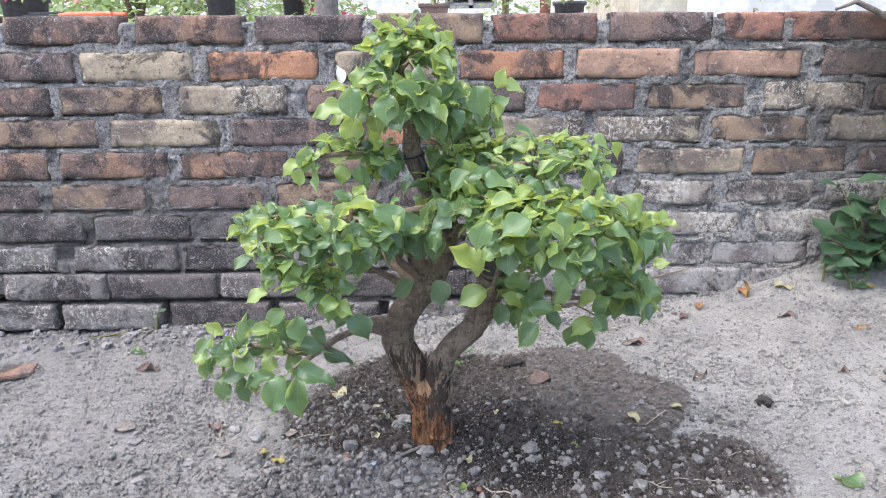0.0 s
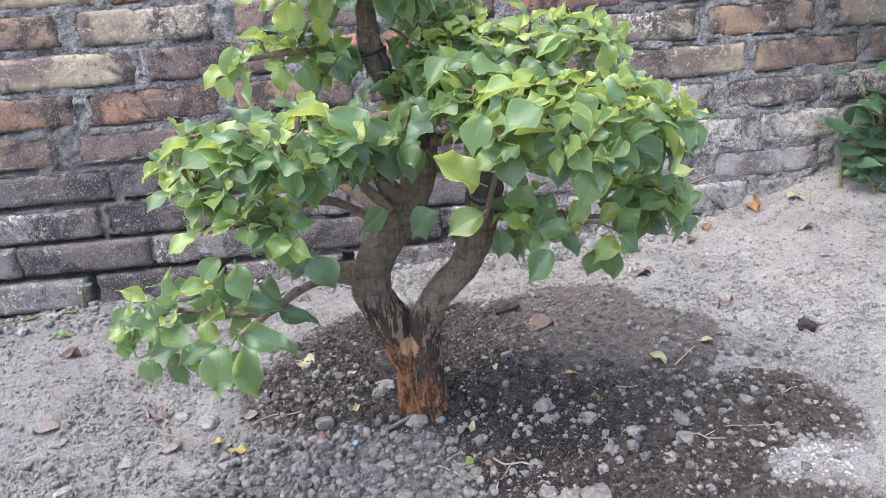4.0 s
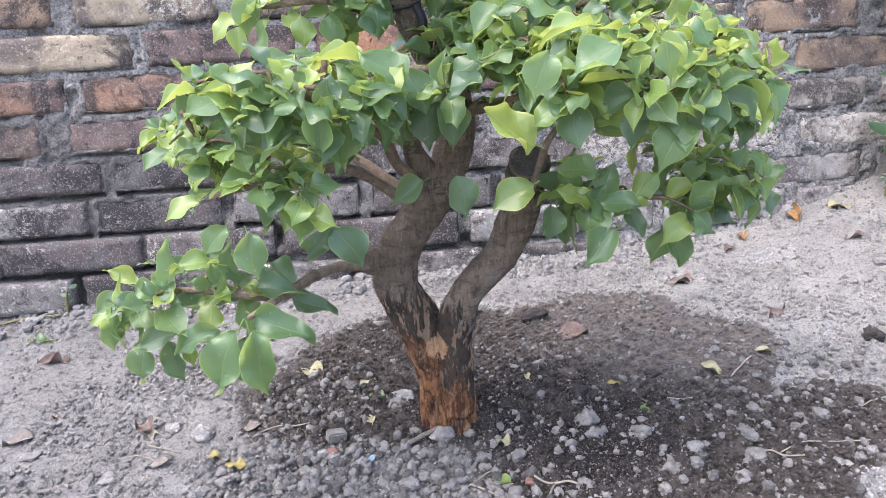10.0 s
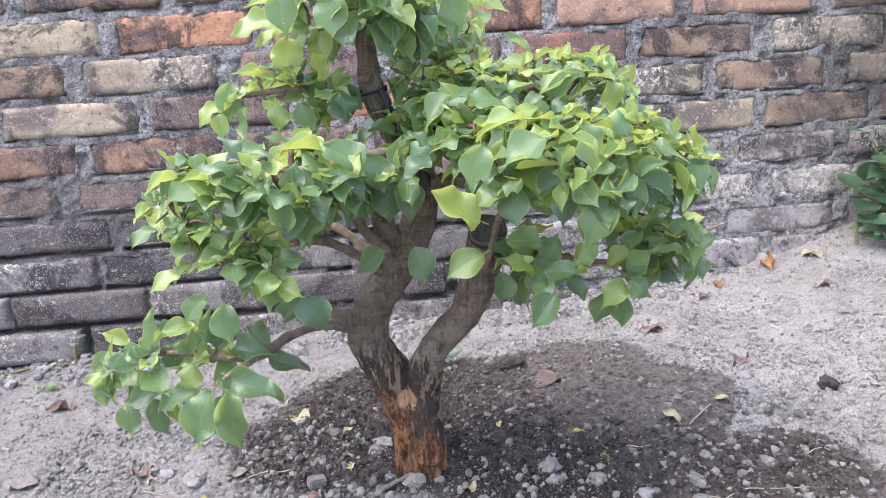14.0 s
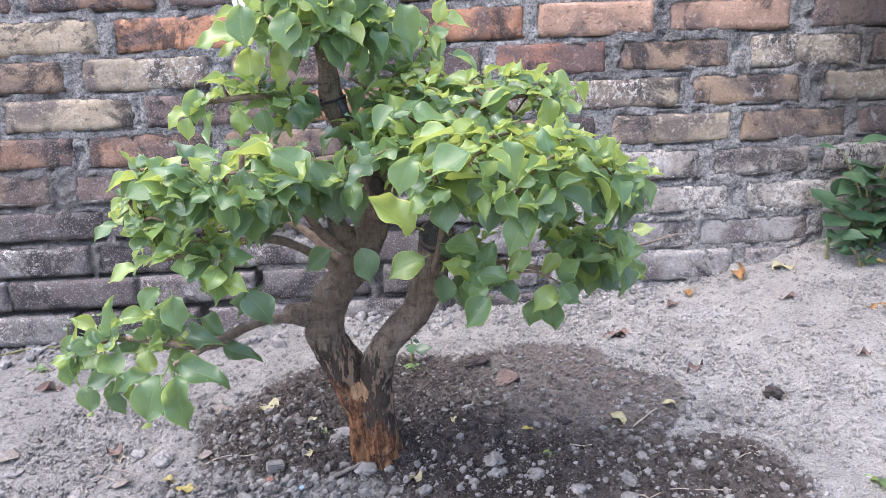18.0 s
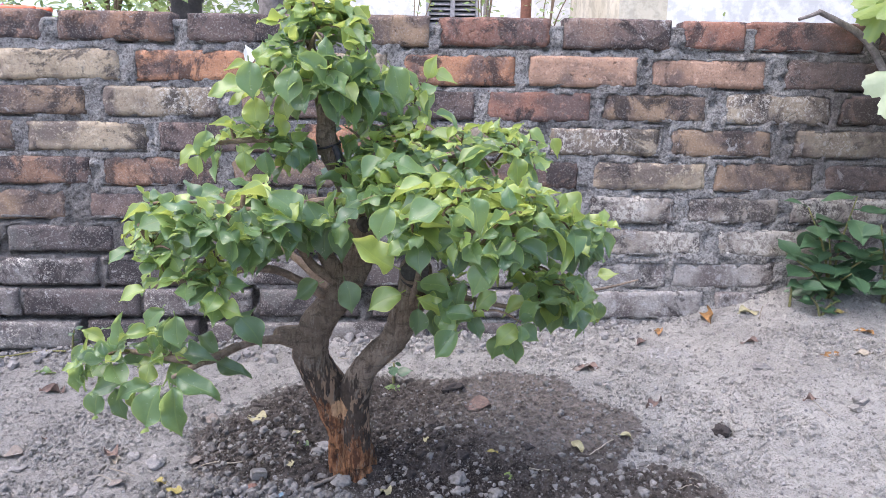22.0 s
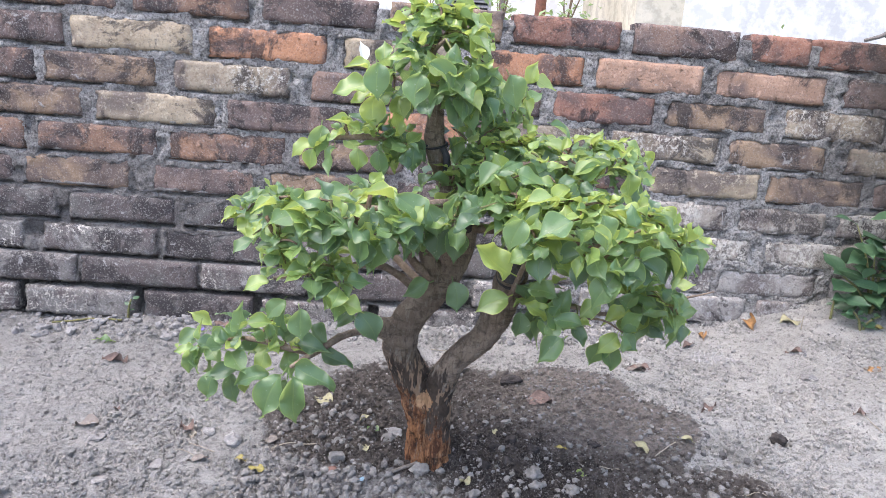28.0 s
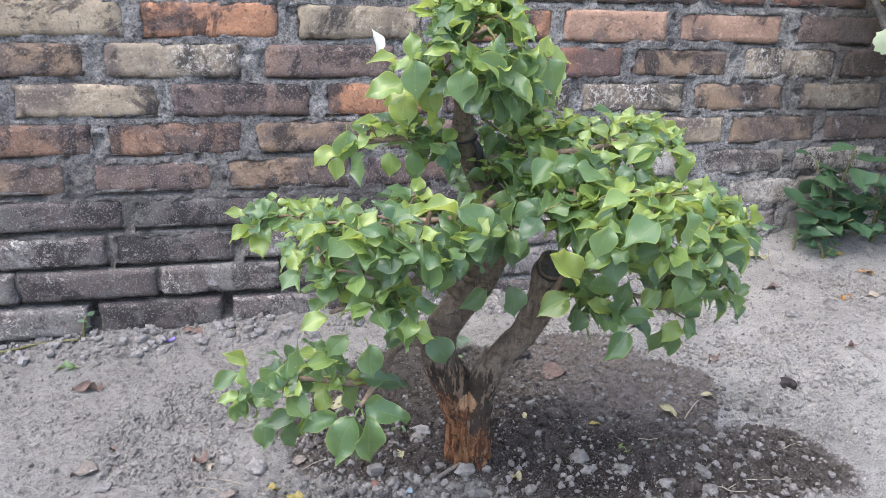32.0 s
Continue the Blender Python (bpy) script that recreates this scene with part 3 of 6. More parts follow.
def stony(x, y):
    """Where grey gravel lies: a fan before the trunk, thinner patches beyond it."""
    x, y = np.asarray(x, float), np.asarray(y, float)
    fan = (0.55 + 0.45 * step(-0.3, 0.5, vnoise(x, y, 0.05, 44))) * step(0.965, 0.90, y + 0.25 * np.abs(x + 0.10)) * step(0.03, -0.07, x + 0.75 * (y - 0.88)) * step(-0.36, -0.20, x)
    spill_ = step(0.93, 0.86, y) * step(0.40, 0.30, x) * step(-0.02, 0.06, x) * step(0.0, 0.6, vnoise(x, y, 0.06, 41))
    tongue = step(0.055, 0.02, np.hypot((x - 0.33) / 1.9, y - 0.925)) * step(-0.5, 0.3, vnoise(x, y, 0.03, 47))
    rim = step(0.10, 0.04, np.abs(x - 0.36)) * step(1.02, 0.95, y) * step(-0.2, 0.5, vnoise(x, y, 0.05, 43))
    left = step(0.09, 0.03, np.abs(x + 0.17)) * step(1.14, 1.04, y) * 0.35
    return np.clip(fan + 0.11 * spill_ + 0.09 * rim + 0.4 * tongue + left, 0, 1)


def lumps(x, y):
    """The small relief of the soil: hollows, clods and crumbs, coarser in the dug bed."""
    x, y = np.asarray(x, float), np.asarray(y, float)
    d = bedness(x, y)
    z = 0.0050 * vnoise(x, y, 0.085, 6) + 0.0030 * vnoise(x, y, 0.040, 1) + 0.0018 * vnoise(x, y, 0.018, 2) + 0.0010 * vnoise(x, y, 0.0095, 3)
    crumbly = step(-0.15, 0.45, vnoise(x, y, 0.11, 9) + 0.6 * vnoise(x, y, 0.035, 10))
    z = z + (1 - d) * (0.12 + 0.66 * crumbly) * (cells(x, y, 0.017, 101) + 0.8 * cells(x, y, 0.0095, 102) - 0.0028)
    smooth = step(0.05, 0.16, x) * step(0.90, 0.97, y)
    return z + d * (0.65 - 0.5 * smooth) * (0.7 * cells(x, y, 0.024, 103, 0.4) + cells(x, y, 0.012, 104) + cells(x, y, 0.0075, 105) - 0.0050)


def graded(lo, hi, fine, reach, grow=1.25):
    """Even steps from lo to hi, then ever longer ones out to reach on both sides."""
    mid = list(np.arange(lo, hi, fine))
    out, d, v = [], fine, mid[-1]
    while v < reach:
        d *= grow
        v += d
        out.append(v)
    back, d, v = [], fine, mid[0]
    while v > -reach:
        d *= grow
        v -= d
        back.append(v)
    return np.array(back[::-1] + mid + out)


gx, gy = graded(-0.92, 0.98, 0.003, 400), graded(0.62, 1.42, 0.003, 400)
GX, GY = np.meshgrid(gx, gy)
near = step(1.5, 1.1, np.abs(GX)) * step(1.5, 1.42, GY) * step(0.2, 0.5, GY)
GZ = lie(GX, GY) + lumps(GX, GY) * near
def mark_bed(me, x, y):
    mark = me.attributes.new("bed", "FLOAT", "POINT")
    mark.data.foreach_set("value", np.asarray(inside_bed(x, y), np.float32).reshape(-1))
    mark = me.attributes.new("stony", "FLOAT", "POINT")
    mark.data.foreach_set("value", np.asarray(stony(x, y), np.float32).reshape(-1))
    return me


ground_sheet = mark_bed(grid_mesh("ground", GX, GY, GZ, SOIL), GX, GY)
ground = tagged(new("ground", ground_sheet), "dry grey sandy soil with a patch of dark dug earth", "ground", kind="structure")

# ---- brick wall ----
wall = empty("wall_brick", (0, WALL_Y, 0))
tagged(wall, "old weathered brick garden wall with rough grey mortar joints", "wall", kind="structure")
PITCH, Z0 = 0.0605, 0.687   # course height, middle of the top course
core = bmesh.new()
box(core, (0.0, THICK / 2 + 0.022, 0.34), (12.0, THICK - 0.032, 0.715))
part("core", bm_mesh("wall_core", core, MORTAR), wall)
cx = np.concatenate([np.arange(-6.0, -1.0, 0.03), np.arange(-1.0, 1.1, 0.006), np.arange(1.1, 6.0, 0.03)])
cy = np.linspace(0.006, THICK, 10)
CX, CY = np.meshgrid(cx, cy)
CZ = WALL_TOP - 0.004 + 0.003 * vnoise(CX, CY, 0.04, 21) + 0.002 * vnoise(CX, CY, 0.012, 22)
CZ += 0.007 * np.clip(vnoise(CX, CY * 0.4, 0.09, 23), 0, 1) * step(0.02, 0.05, CY)
CZ[0, :] -= 0.010
CZ[-1, :] -= 0.05
part("cap", grid_mesh("wall_cap", CX, CY, CZ, MORTAR), wall, "crumbling cement along the wall top")


def brick_mesh(seed):
    """A worn brick 0.195 x 0.046, front face towards -y with rounded, chipped edges."""
    nx, nz, L, H = 20, 6, 0.195, 0.0505
    verts, faces = [], []
    for j in range(nz + 1):
        for i in range(nx + 1):
            u, v = i / nx * 2 - 1, j / nz * 2 - 1
            u, v = math.copysign(abs(u) ** 0.75, u), math.copysign(abs(v) ** 0.5, v)
            edge = max(abs(u) ** 44, abs(v) ** 14)
            rag = noise.noise(Vector((u * 4, v * 2, seed * 3.7)))
            rag2 = noise.noise(Vector((u * 11, v * 4, seed * 5.1 + 9)))
            rag3 = noise.noise(Vector((u * 27, v * 6, seed * 2.3 + 4)))
            x = u * L / 2 + 0.0035 * rag * abs(u) ** 3
            zz = v * H / 2 * (1 - 0.03 * abs(u) ** 8) + (0.0012 * rag + 0.0011 * rag2 + 0.0012 * rag3) * abs(v)
            y = 0.0045 * edge - 0.001 + 0.0022 * rag + 0.0018 * rag2 + 0.0012 * rag3 + 0.016 * max(0, rag2 - 0.2) * edge
            verts.append((x, y, zz))
    ring = [i for i in range(nx + 1)] + [(j + 1) * (nx + 1) - 1 for j in range(1, nz + 1)]
    ring += [nz * (nx + 1) + i for i in range(nx - 1, -1, -1)] + [j * (nx + 1) for j in range(nz - 1, 0, -1)]
    for j in range(nz):
        for i in range(nx):
            a = j * (nx + 1) + i
            faces.append((a, a + 1, a + nx + 2, a + nx + 1))
    start = len(verts)
    for k in ring:
        verts.append((verts[k][0], 0.045, verts[k][2]))
    for k in range(len(ring)):
        k2 = (k + 1) % len(ring)
        faces.append((ring[k], start + k, start + k2, ring[k2]))
    return verts, faces


brick_shapes = [brick_mesh(s) for s in range(8)]
brick_data = {}
# per course, from the top: runs of (left end, right end, clay) where the bricks are known; the rest of the course follows in step
COURSES = [
    [(-0.781, -0.572, "m"), (-0.546, -0.353, "m"), (-0.328, -0.134, "d"), (-0.111, 0.085, "b"), (0.103, 0.294, "r"), (0.317, 0.504, "d"), (0.526, 0.636, "r"), (0.649, 0.85, "r")],
    [(-0.86, -0.664, "d"), (-0.651, -0.446, "t"), (-0.419, -0.217, "o"), (-0.187, 0.012, "t"), (0.041, 0.236, "o"), (0.259, 0.45, "p"), (0.472, 0.678, "p"), (0.715, 0.90, "d")],
    [(-0.90, -0.712, "m"), (-0.697, -0.509, "b"), (-0.478, -0.278, "k"), (-0.240, -0.032, "d"), (-0.005, 0.165, "d"), (0.188, 0.37, "r"), (0.394, 0.579, "b"), (0.612, 0.801, "k"), (0.815, 0.99, "d")],
    [(-0.83, -0.635, "b"), (-0.611, -0.406, "t"), (-0.385, -0.173, "d"), (-0.147, 0.028, "o"), (0.05, 0.10, "d"), (0.118, 0.278, "k"), (0.301, 0.497, "k"), (0.516, 0.701, "b"), (0.739, 0.92, "k")],
    [(-0.92, -0.732, "m"), (-0.711, -0.508, "m"), (-0.488, -0.284, "m"), (-0.263, -0.07, "b"), (-0.045, 0.14, "d"), (0.165, 0.353, "m"), (0.382, 0.586, "t"), (0.602, 0.784, "b"), (0.805, 0.98, "d")],
    [(-0.94, -0.756, "d"), (-0.74, -0.554, "b"), (-0.516, -0.334, "d"), (-0.312, -0.11, "b"), (-0.085, 0.1, "d"), (0.125, 0.345, "g"), (0.375, 0.534, "w"), (0.556, 0.726, "w"), (0.745, 0.93, "w")],
    [(-0.87, -0.684, "e"), (-0.663, -0.477, "e"), (-0.460, -0.257, "e"), (-0.235, -0.04, "e"), (-0.02, 0.17, "g"), (0.19, 0.39, "w"), (0.412, 0.589, "w"), (0.614, 0.806, "w"), (0.825, 1.0, "g")],
    [(-0.93, -0.743, "g"), (-0.708, -0.51, "g"), (-0.495, -0.31, "e"), (-0.29, -0.1, "g"), (-0.08, 0.11, "e"), (0.13, 0.355, "c"), (0.377, 0.528, "c"), (0.536, 0.73, "c"), (0.75, 0.93, "c")],
    [(-0.849, -0.651, "g"), (-0.643, -0.436, "e"), (-0.428, -0.235, "g"), (-0.22, -0.04, "e"), (-0.015, 0.055, "e"), (0.075, 0.255, "c"), (0.275, 0.375, "c"), (0.388, 0.600, "c"), (0.620, 0.800, "c")],
    [(-0.96, -0.758, "g"), (-0.741, -0.547, "g"), (-0.53, -0.334, "e"), (-0.315, -0.12, "g"), (-0.1, 0.09, "g"), (0.11, 0.3, "e")],
]
FILL = ["rbdtbg", "dtorbp", "rbkdrt", "tbdokb", "bdrwtd", "dbgwdg", "egwege", "gewgge", "geggew", "gegegg"]
rng = random.Random(4)


def lay(x0, x1, zc, clay, proud=0.0):
    n = rng.randrange(8)
    if (n, clay) not in brick_data:
        brick_data[n, clay] = mesh_from("brick", *brick_shapes[n], BRICKS[clay])
    ob = part("brick", brick_data[n, clay], wall)
    rng.random()
    ob.location = ((x0 + x1) / 2, -0.001 - proud + rng.uniform(-0.002, 0.002), zc)
    ob.scale = ((x1 - x0) / 0.195, 1, rng.uniform(0.94, 1.06))
    ob.rotation_euler = (rng.uniform(-0.03, 0.03), rng.uniform(-0.008, 0.008), rng.uniform(-0.012, 0.012))


bricks_to_lay = []
for row, known in enumerate(COURSES):
    zc = Z0 - PITCH * row - (0.004 if row > 0 else 0) + (0.004 if row > 7 else 0)
    proud = 0.012 if row == 9 else (0.006 if row == 8 else 0.0)
    for x0, x1, clay in known:
        bricks_to_lay.append((x0, x1, zc, clay, proud))
    x, k = known[-1][1] + 0.022, 0
    while x < 1.95 and row < 8:
        bricks_to_lay.append((x, x + 0.19, zc, FILL[row][k % 6], proud))
        x, k = x + 0.212, k + 1
    x = known[0][0] - 0.022
    while x > -1.85:
        bricks_to_lay.append((x - 0.19, x, zc, FILL[row][k % 6], proud))
        x, k = x - 0.212, k + 1


# mortar: ragged and nearly flush in the joints, smeared over brick edges, with cracks and open holes
wx = np.concatenate([np.arange(-6.0, -0.95, 0.02), np.arange(-0.95, 1.05, 0.003), np.arange(1.05, 6.0, 0.02)])
wz = np.arange(-0.02, WALL_TOP, 0.003)
MX, MZ = np.meshgrid(wx, wz)
gap, under = np.full(MX.shape, 1.0), np.full(MX.shape, 1.0)
for x0, x1, zc, clay, proud in bricks_to_lay:
    ax = np.abs(MX - (x0 + x1) / 2) - (x1 - x0) / 2
    az_ = np.abs(MZ - zc) - 0.0245
    gap = np.minimum(gap, np.maximum(ax, az_))
    under = np.minimum(under, np.where(ax < 0, np.abs(zc - 0.0265 - MZ), 1.0))
lowz = step(0.47, 0.37, MZ)
ragged = gap + 0.003 * lowz + 0.0035 * vnoise(MX, MZ, 0.02, 16) + 0.0025 * vnoise(MX, MZ, 0.008, 17)
joint = 0.0022 - 0.0024 * np.maximum(step(0.2, 0.4, MX), lowz) + 0.0026 * vnoise(MX, MZ, 0.045, 11) + 0.0024 * vnoise(MX, MZ, 0.015, 12) + 0.0022 * vnoise(MX, MZ, 0.007, 13)
deep = 0.014 + (joint - 0.014) * step(-0.0065, -0.0015, ragged)
low = step(0.36, 0.24, MZ) * step(0.35, 0.15, MX)
crack = step(0.0032 + 0.002 * low, 0.0012 + 0.0015 * low, under) * step(-0.15 - 0.4 * low, 0.25 - 0.4 * low, vnoise(MX, MZ * 0.3, 0.07, 18))
deep = deep + (0.012 + 0.022 * low) * crack
deep = deep + 0.022 * low * step(0.0, 0.45, vnoise(MX * 0.5, MZ, 0.03, 14)) * step(-0.002, 0.002, gap) + 0.008 * step(0.4, 0.7, vnoise(MX, MZ, 0.022, 15)) * step(-0.002, 0.002, gap)
deep = deep + 0.026 * step(0.185, 0.172, MZ) * step(-0.2, -0.3, MX) * step(-0.001, 0.002, gap) * step(0.004, 0.008, under)
deep = deep - 0.010 * step(0.40, 0.30, MZ) * step(0.1, 0.25, MX) * step(-0.004, 0.0, gap) * 0.25
deep = deep - 0.008 * step(0.225, 0.17, MZ) * step(0.28, 0.40, MX)
MY = WALL_Y + deep
MY[-1, :] += 0.006
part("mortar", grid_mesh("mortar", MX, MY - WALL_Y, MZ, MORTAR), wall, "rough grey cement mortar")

# ---- the tree ----
tree = empty("bonsai_tree", (-0.014, 0.945, 0.10))
tagged(tree, "gnarled little bonsai with forked trunk and glossy green leaves", "tree")
tree_inv = Matrix.Translation((0.014, -0.945, -0.10))


def limb(name, pts, mat=BARK, segs=10, per=6, label="", **kw):
    ob = part(name, tube(name, pts, mat, segs, per, **kw), tree, label)
    ob.matrix_parent_inverse = tree_inv
    return ob


trunk = limb("trunk", [(-0.002, 0.947, 0.06, 0.036), (-0.009, 0.946, 0.10, 0.0315), (-0.0135, 0.944, 0.135, 0.0285), (-0.019, 0.941, 0.165, 0.0265), (-0.027, 0.938, 0.195, 0.0245),
              (-0.044, 0.934, 0.235, 0.0220), (-0.056, 0.930, 0.262, 0.0212), (-0.057, 0.927, 0.285, 0.0205), (-0.051, 0.923, 0.305, 0.0195), (-0.040, 0.920, 0.326, 0.0188),
              (-0.024, 0.918, 0.345, 0.0175), (-0.009, 0.917, 0.368, 0.0172), (0.002, 0.918, 0.395, 0.0176), (0.005, 0.921, 0.425, 0.0175), (-0.002, 0.927, 0.450, 0.0158),
              (-0.016, 0.931, 0.475, 0.0135), (-0.029, 0.930, 0.500, 0.0120), (-0.036, 0.927, 0.525, 0.0115), (-0.037, 0.925, 0.555, 0.0098), (-0.043, 0.920, 0.594, 0.0068),
              (-0.052, 0.915, 0.630, 0.0045), (-0.059, 0.910, 0.655, 0.0020)],
             segs=44, per=12, knots=0.17, grooves=0.8, label="scarred trunk, stripped to orange wood at its foot")
fork = limb("fork_limb", [(-0.006, 0.935, 0.13, 0.018), (-0.008, 0.930, 0.17, 0.0185), (-0.008, 0.922, 0.21, 0.0178), (-0.004, 0.915, 0.238, 0.0168), (0.004, 0.912, 0.258, 0.0158),
            (0.020, 0.910, 0.276, 0.0158), (0.037, 0.909, 0.292, 0.0168), (0.048, 0.908, 0.310, 0.0174), (0.055, 0.908, 0.331, 0.0172), (0.061, 0.909, 0.352, 0.0178), (0.065, 0.911, 0.372, 0.0172),
            (0.067, 0.913, 0.385, 0.009)], segs=28, per=10, knots=0.16, seed=3, label="second limb ending in a dark sawn stump")
# black binding tape round the upper trunk, one end hanging loose
TAPE = plain("black_tape", (0.022, 0.022, 0.026), (0.034, 0.034, 0.04), 200, 0.55, 300, 0.001)
tape_pts = [(-0.034 + 0.0128 * math.cos(a), 0.9275 + 0.0128 * math.sin(a), 0.515 + 0.003 * math.cos(a - 0.6) + 0.0005 * a, 0.0013) for a in np.linspace(0, 3.2 * math.pi, 26)]
limb("tape_tie", tape_pts, TAPE, 8, 2, "black tape tied round the trunk")
limb("tape_end", [(-0.026, 0.915, 0.516, 0.0034), (-0.022, 0.911, 0.508, 0.0042), (-0.021, 0.912, 0.496, 0.0034), (-0.024, 0.914, 0.484, 0.0018)], TAPE, 7, 4, "loose end of black tape", knots=0.4)
sd = bmesh.new()
bmesh.ops.create_cone(sd, cap_ends=True, segments=28, radius1=0.0165, radius2=0.0160, depth=0.014)
for v in sd.verts:
    v.co.x *= 1 + 0.16 * noise.noise(v.co * 90)
    v.co.y *= 1 + 0.16 * noise.noise(v.co * 90 + Vector((3, 0, 0)))
CUTWOOD = plain("dark_cut_wood", (0.095, 0.086, 0.083), (0.058, 0.052, 0.05), 120, 0.9, 300, 0.004)
stump = part("stump_face", bm_mesh("stump_face", sd, CUTWOOD), tree, "dark weathered saw cut")
stump.matrix_parent_inverse = tree_inv
stump.location, stump.rotation_euler = (0.0645, 0.8995, 0.3770), (0.85, 0.10, 0)
rim_pts = [Vector((0.0168 * math.cos(a), 0.0168 * math.sin(a), 0.0045 + 0.002 * math.sin(3 * a))) for a in np.linspace(0, 2 * math.pi, 13)]
rim = part("bark_rim", tube("bark_rim", [(*p, 0.0022) for p in rim_pts], BARK, 8, 3, 0.3), tree, "ridge of bark round the saw cut")
rim.matrix_parent_inverse = tree_inv
rim.location, rim.rotation_euler = stump.location, stump.rotation_euler
kb = bmesh.new()
bmesh.ops.create_uvsphere(kb, u_segments=16, v_segments=10, radius=0.0085)
for v in kb.verts:
    v.co = Vector((v.co.x * (1 + 0.15 * noise.noise(v.co * 150)), v.co.y * 0.6, v.co.z * 1.1 * (1 + 0.15 * noise.noise(v.co * 120))))
knot = part("knot", bm_mesh("knot", kb, CUTWOOD, True), tree, "dark healed pruning scar")
knot.matrix_parent_inverse = tree_inv
knot.location = (0.007, 0.9045, 0.431)
limb("snag", [(-0.060, 0.925, 0.292, 0.016), (-0.082, 0.915, 0.297, 0.013), (-0.094, 0.906, 0.302, 0.009)], segs=12, seed=5)
limb("stub", [(-0.016, 0.913, 0.360, 0.012), (-0.028, 0.911, 0.380, 0.011), (-0.036, 0.903, 0.396, 0.009), (-0.037, 0.897, 0.407, 0.0075)], segs=10, seed=7, label="pale cut stub")

# pruned knuckles on top of the pad over the low branch
for knuckle in ([(-0.105, 0.820, 0.442, 0.0042), (-0.112, 0.795, 0.451, 0.0034), (-0.119, 0.790, 0.466, 0.0026)],
                [(-0.105, 0.820, 0.442, 0.0042), (-0.102, 0.795, 0.457, 0.0032), (-0.099, 0.790, 0.477, 0.0022)],
                [(-0.105, 0.820, 0.442, 0.0042), (-0.093, 0.795, 0.449, 0.0034), (-0.082, 0.790, 0.462, 0.0026)],
                [(-0.187, 0.820, 0.423, 0.0030), (-0.193, 0.795, 0.433, 0.0025), (-0.199, 0.790, 0.449, 0.0020)]):
    limb("pruned_knuckle", knuckle, TWIGBARK, 8, 5, "short knobbly pruned twig", knots=0.35)
branch_rows = {
    "low_left": [(-0.074, 0.917, 0.292, 0.0062), (-0.107, 0.885, 0.302, 0.0046), (-0.130, 0.853, 0.303, 0.0042), (-0.147, 0.822, 0.300, 0.0038), (-0.165, 0.795, 0.310, 0.0036), (-0.205, 0.795, 0.318, 0.0028), (-0.248, 0.818, 0.312, 0.0018)],
    "low_left_front": [(-0.126, 0.850, 0.307, 0.0045), (-0.145, 0.800, 0.308, 0.0034), (-0.166, 0.762, 0.305, 0.0022)],
    "mid_left": [(-0.020, 0.918, 0.358, 0.0070), (-0.050, 0.898, 0.385, 0.0054), (-0.061, 0.868, 0.414, 0.0048), (-0.075, 0.840, 0.424, 0.0042), (-0.105, 0.822, 0.438, 0.0040), (-0.176, 0.850, 0.442, 0.0022)],
    "mid_left_low": [(-0.032, 0.917, 0.340, 0.0062), (-0.070, 0.890, 0.373, 0.0046), (-0.093, 0.850, 0.392, 0.0042), (-0.124, 0.805, 0.398, 0.0038), (-0.190, 0.785, 0.388, 0.0020)],
    "mid_left_high": [(-0.001, 0.928, 0.445, 0.0060), (-0.014, 0.880, 0.458, 0.0052), (-0.033, 0.840, 0.465, 0.0044), (-0.082, 0.825, 0.458, 0.0032), (-0.150, 0.850, 0.458, 0.0016)],
    "mid_left_back": [(-0.032, 0.925, 0.345, 0.006), (-0.09, 0.97, 0.385, 0.0045), (-0.16, 1.00, 0.405, 0.003), (-0.26, 1.01, 0.41, 0.0015)],
    "upper_left": [(-0.040, 0.928, 0.512, 0.0065), (-0.074, 0.915, 0.517, 0.0052), (-0.102, 0.902, 0.524, 0.0042), (-0.148, 0.896, 0.520, 0.0022)],
    "upper_right": [(-0.032, 0.932, 0.490, 0.0056), (0.026, 0.905, 0.500, 0.0048), (0.076, 0.892, 0.508, 0.0038), (0.131, 0.905, 0.512, 0.0029), (0.205, 0.955, 0.518, 0.0014)],
    "mid_right": [(-0.001, 0.930, 0.424, 0.0060), (0.052, 0.860, 0.437, 0.0048), (0.096, 0.800, 0.445, 0.0037), (0.151, 0.835, 0.432, 0.0027), (0.240, 0.905, 0.428, 0.0014)],
    "low_right": [(0.056, 0.918, 0.336, 0.0049), (0.083, 0.890, 0.352, 0.0039), (0.119, 0.862, 0.358, 0.0031), (0.176, 0.870, 0.346, 0.0023), (0.236, 0.935, 0.342, 0.0020), (0.300, 0.970, 0.343, 0.0016), (0.345, 0.985, 0.350, 0.0010)],
    "shoot": [(0.054, 0.908, 0.325, 0.0045), (0.064, 0.882, 0.360, 0.0036), (0.071, 0.862, 0.397, 0.0030), (0.083, 0.850, 0.420, 0.0020)],
    "top_right": [(-0.042, 0.925, 0.574, 0.0040), (-0.002, 0.950, 0.574, 0.0034), (0.036, 0.990, 0.578, 0.0026), (0.070, 1.020, 0.590, 0.0014)],
    "top_left": [(-0.046, 0.920, 0.585, 0.0036), (-0.085, 0.935, 0.590, 0.0030), (-0.122, 0.945, 0.603, 0.0020)],
    "top_front": [(-0.048, 0.918, 0.60, 0.0036), (-0.045, 0.880, 0.62, 0.0028), (-0.035, 0.850, 0.632, 0.0016)],
    "leader": [(-0.052, 0.914, 0.628, 0.0032), (-0.035, 0.910, 0.655, 0.0024), (-0.018, 0.905, 0.672, 0.0014)],
}
BRANCH = plain("branch_bark", (0.27, 0.205, 0.155), (0.185, 0.138, 0.105), 90, 0.85, 260, 0.004)
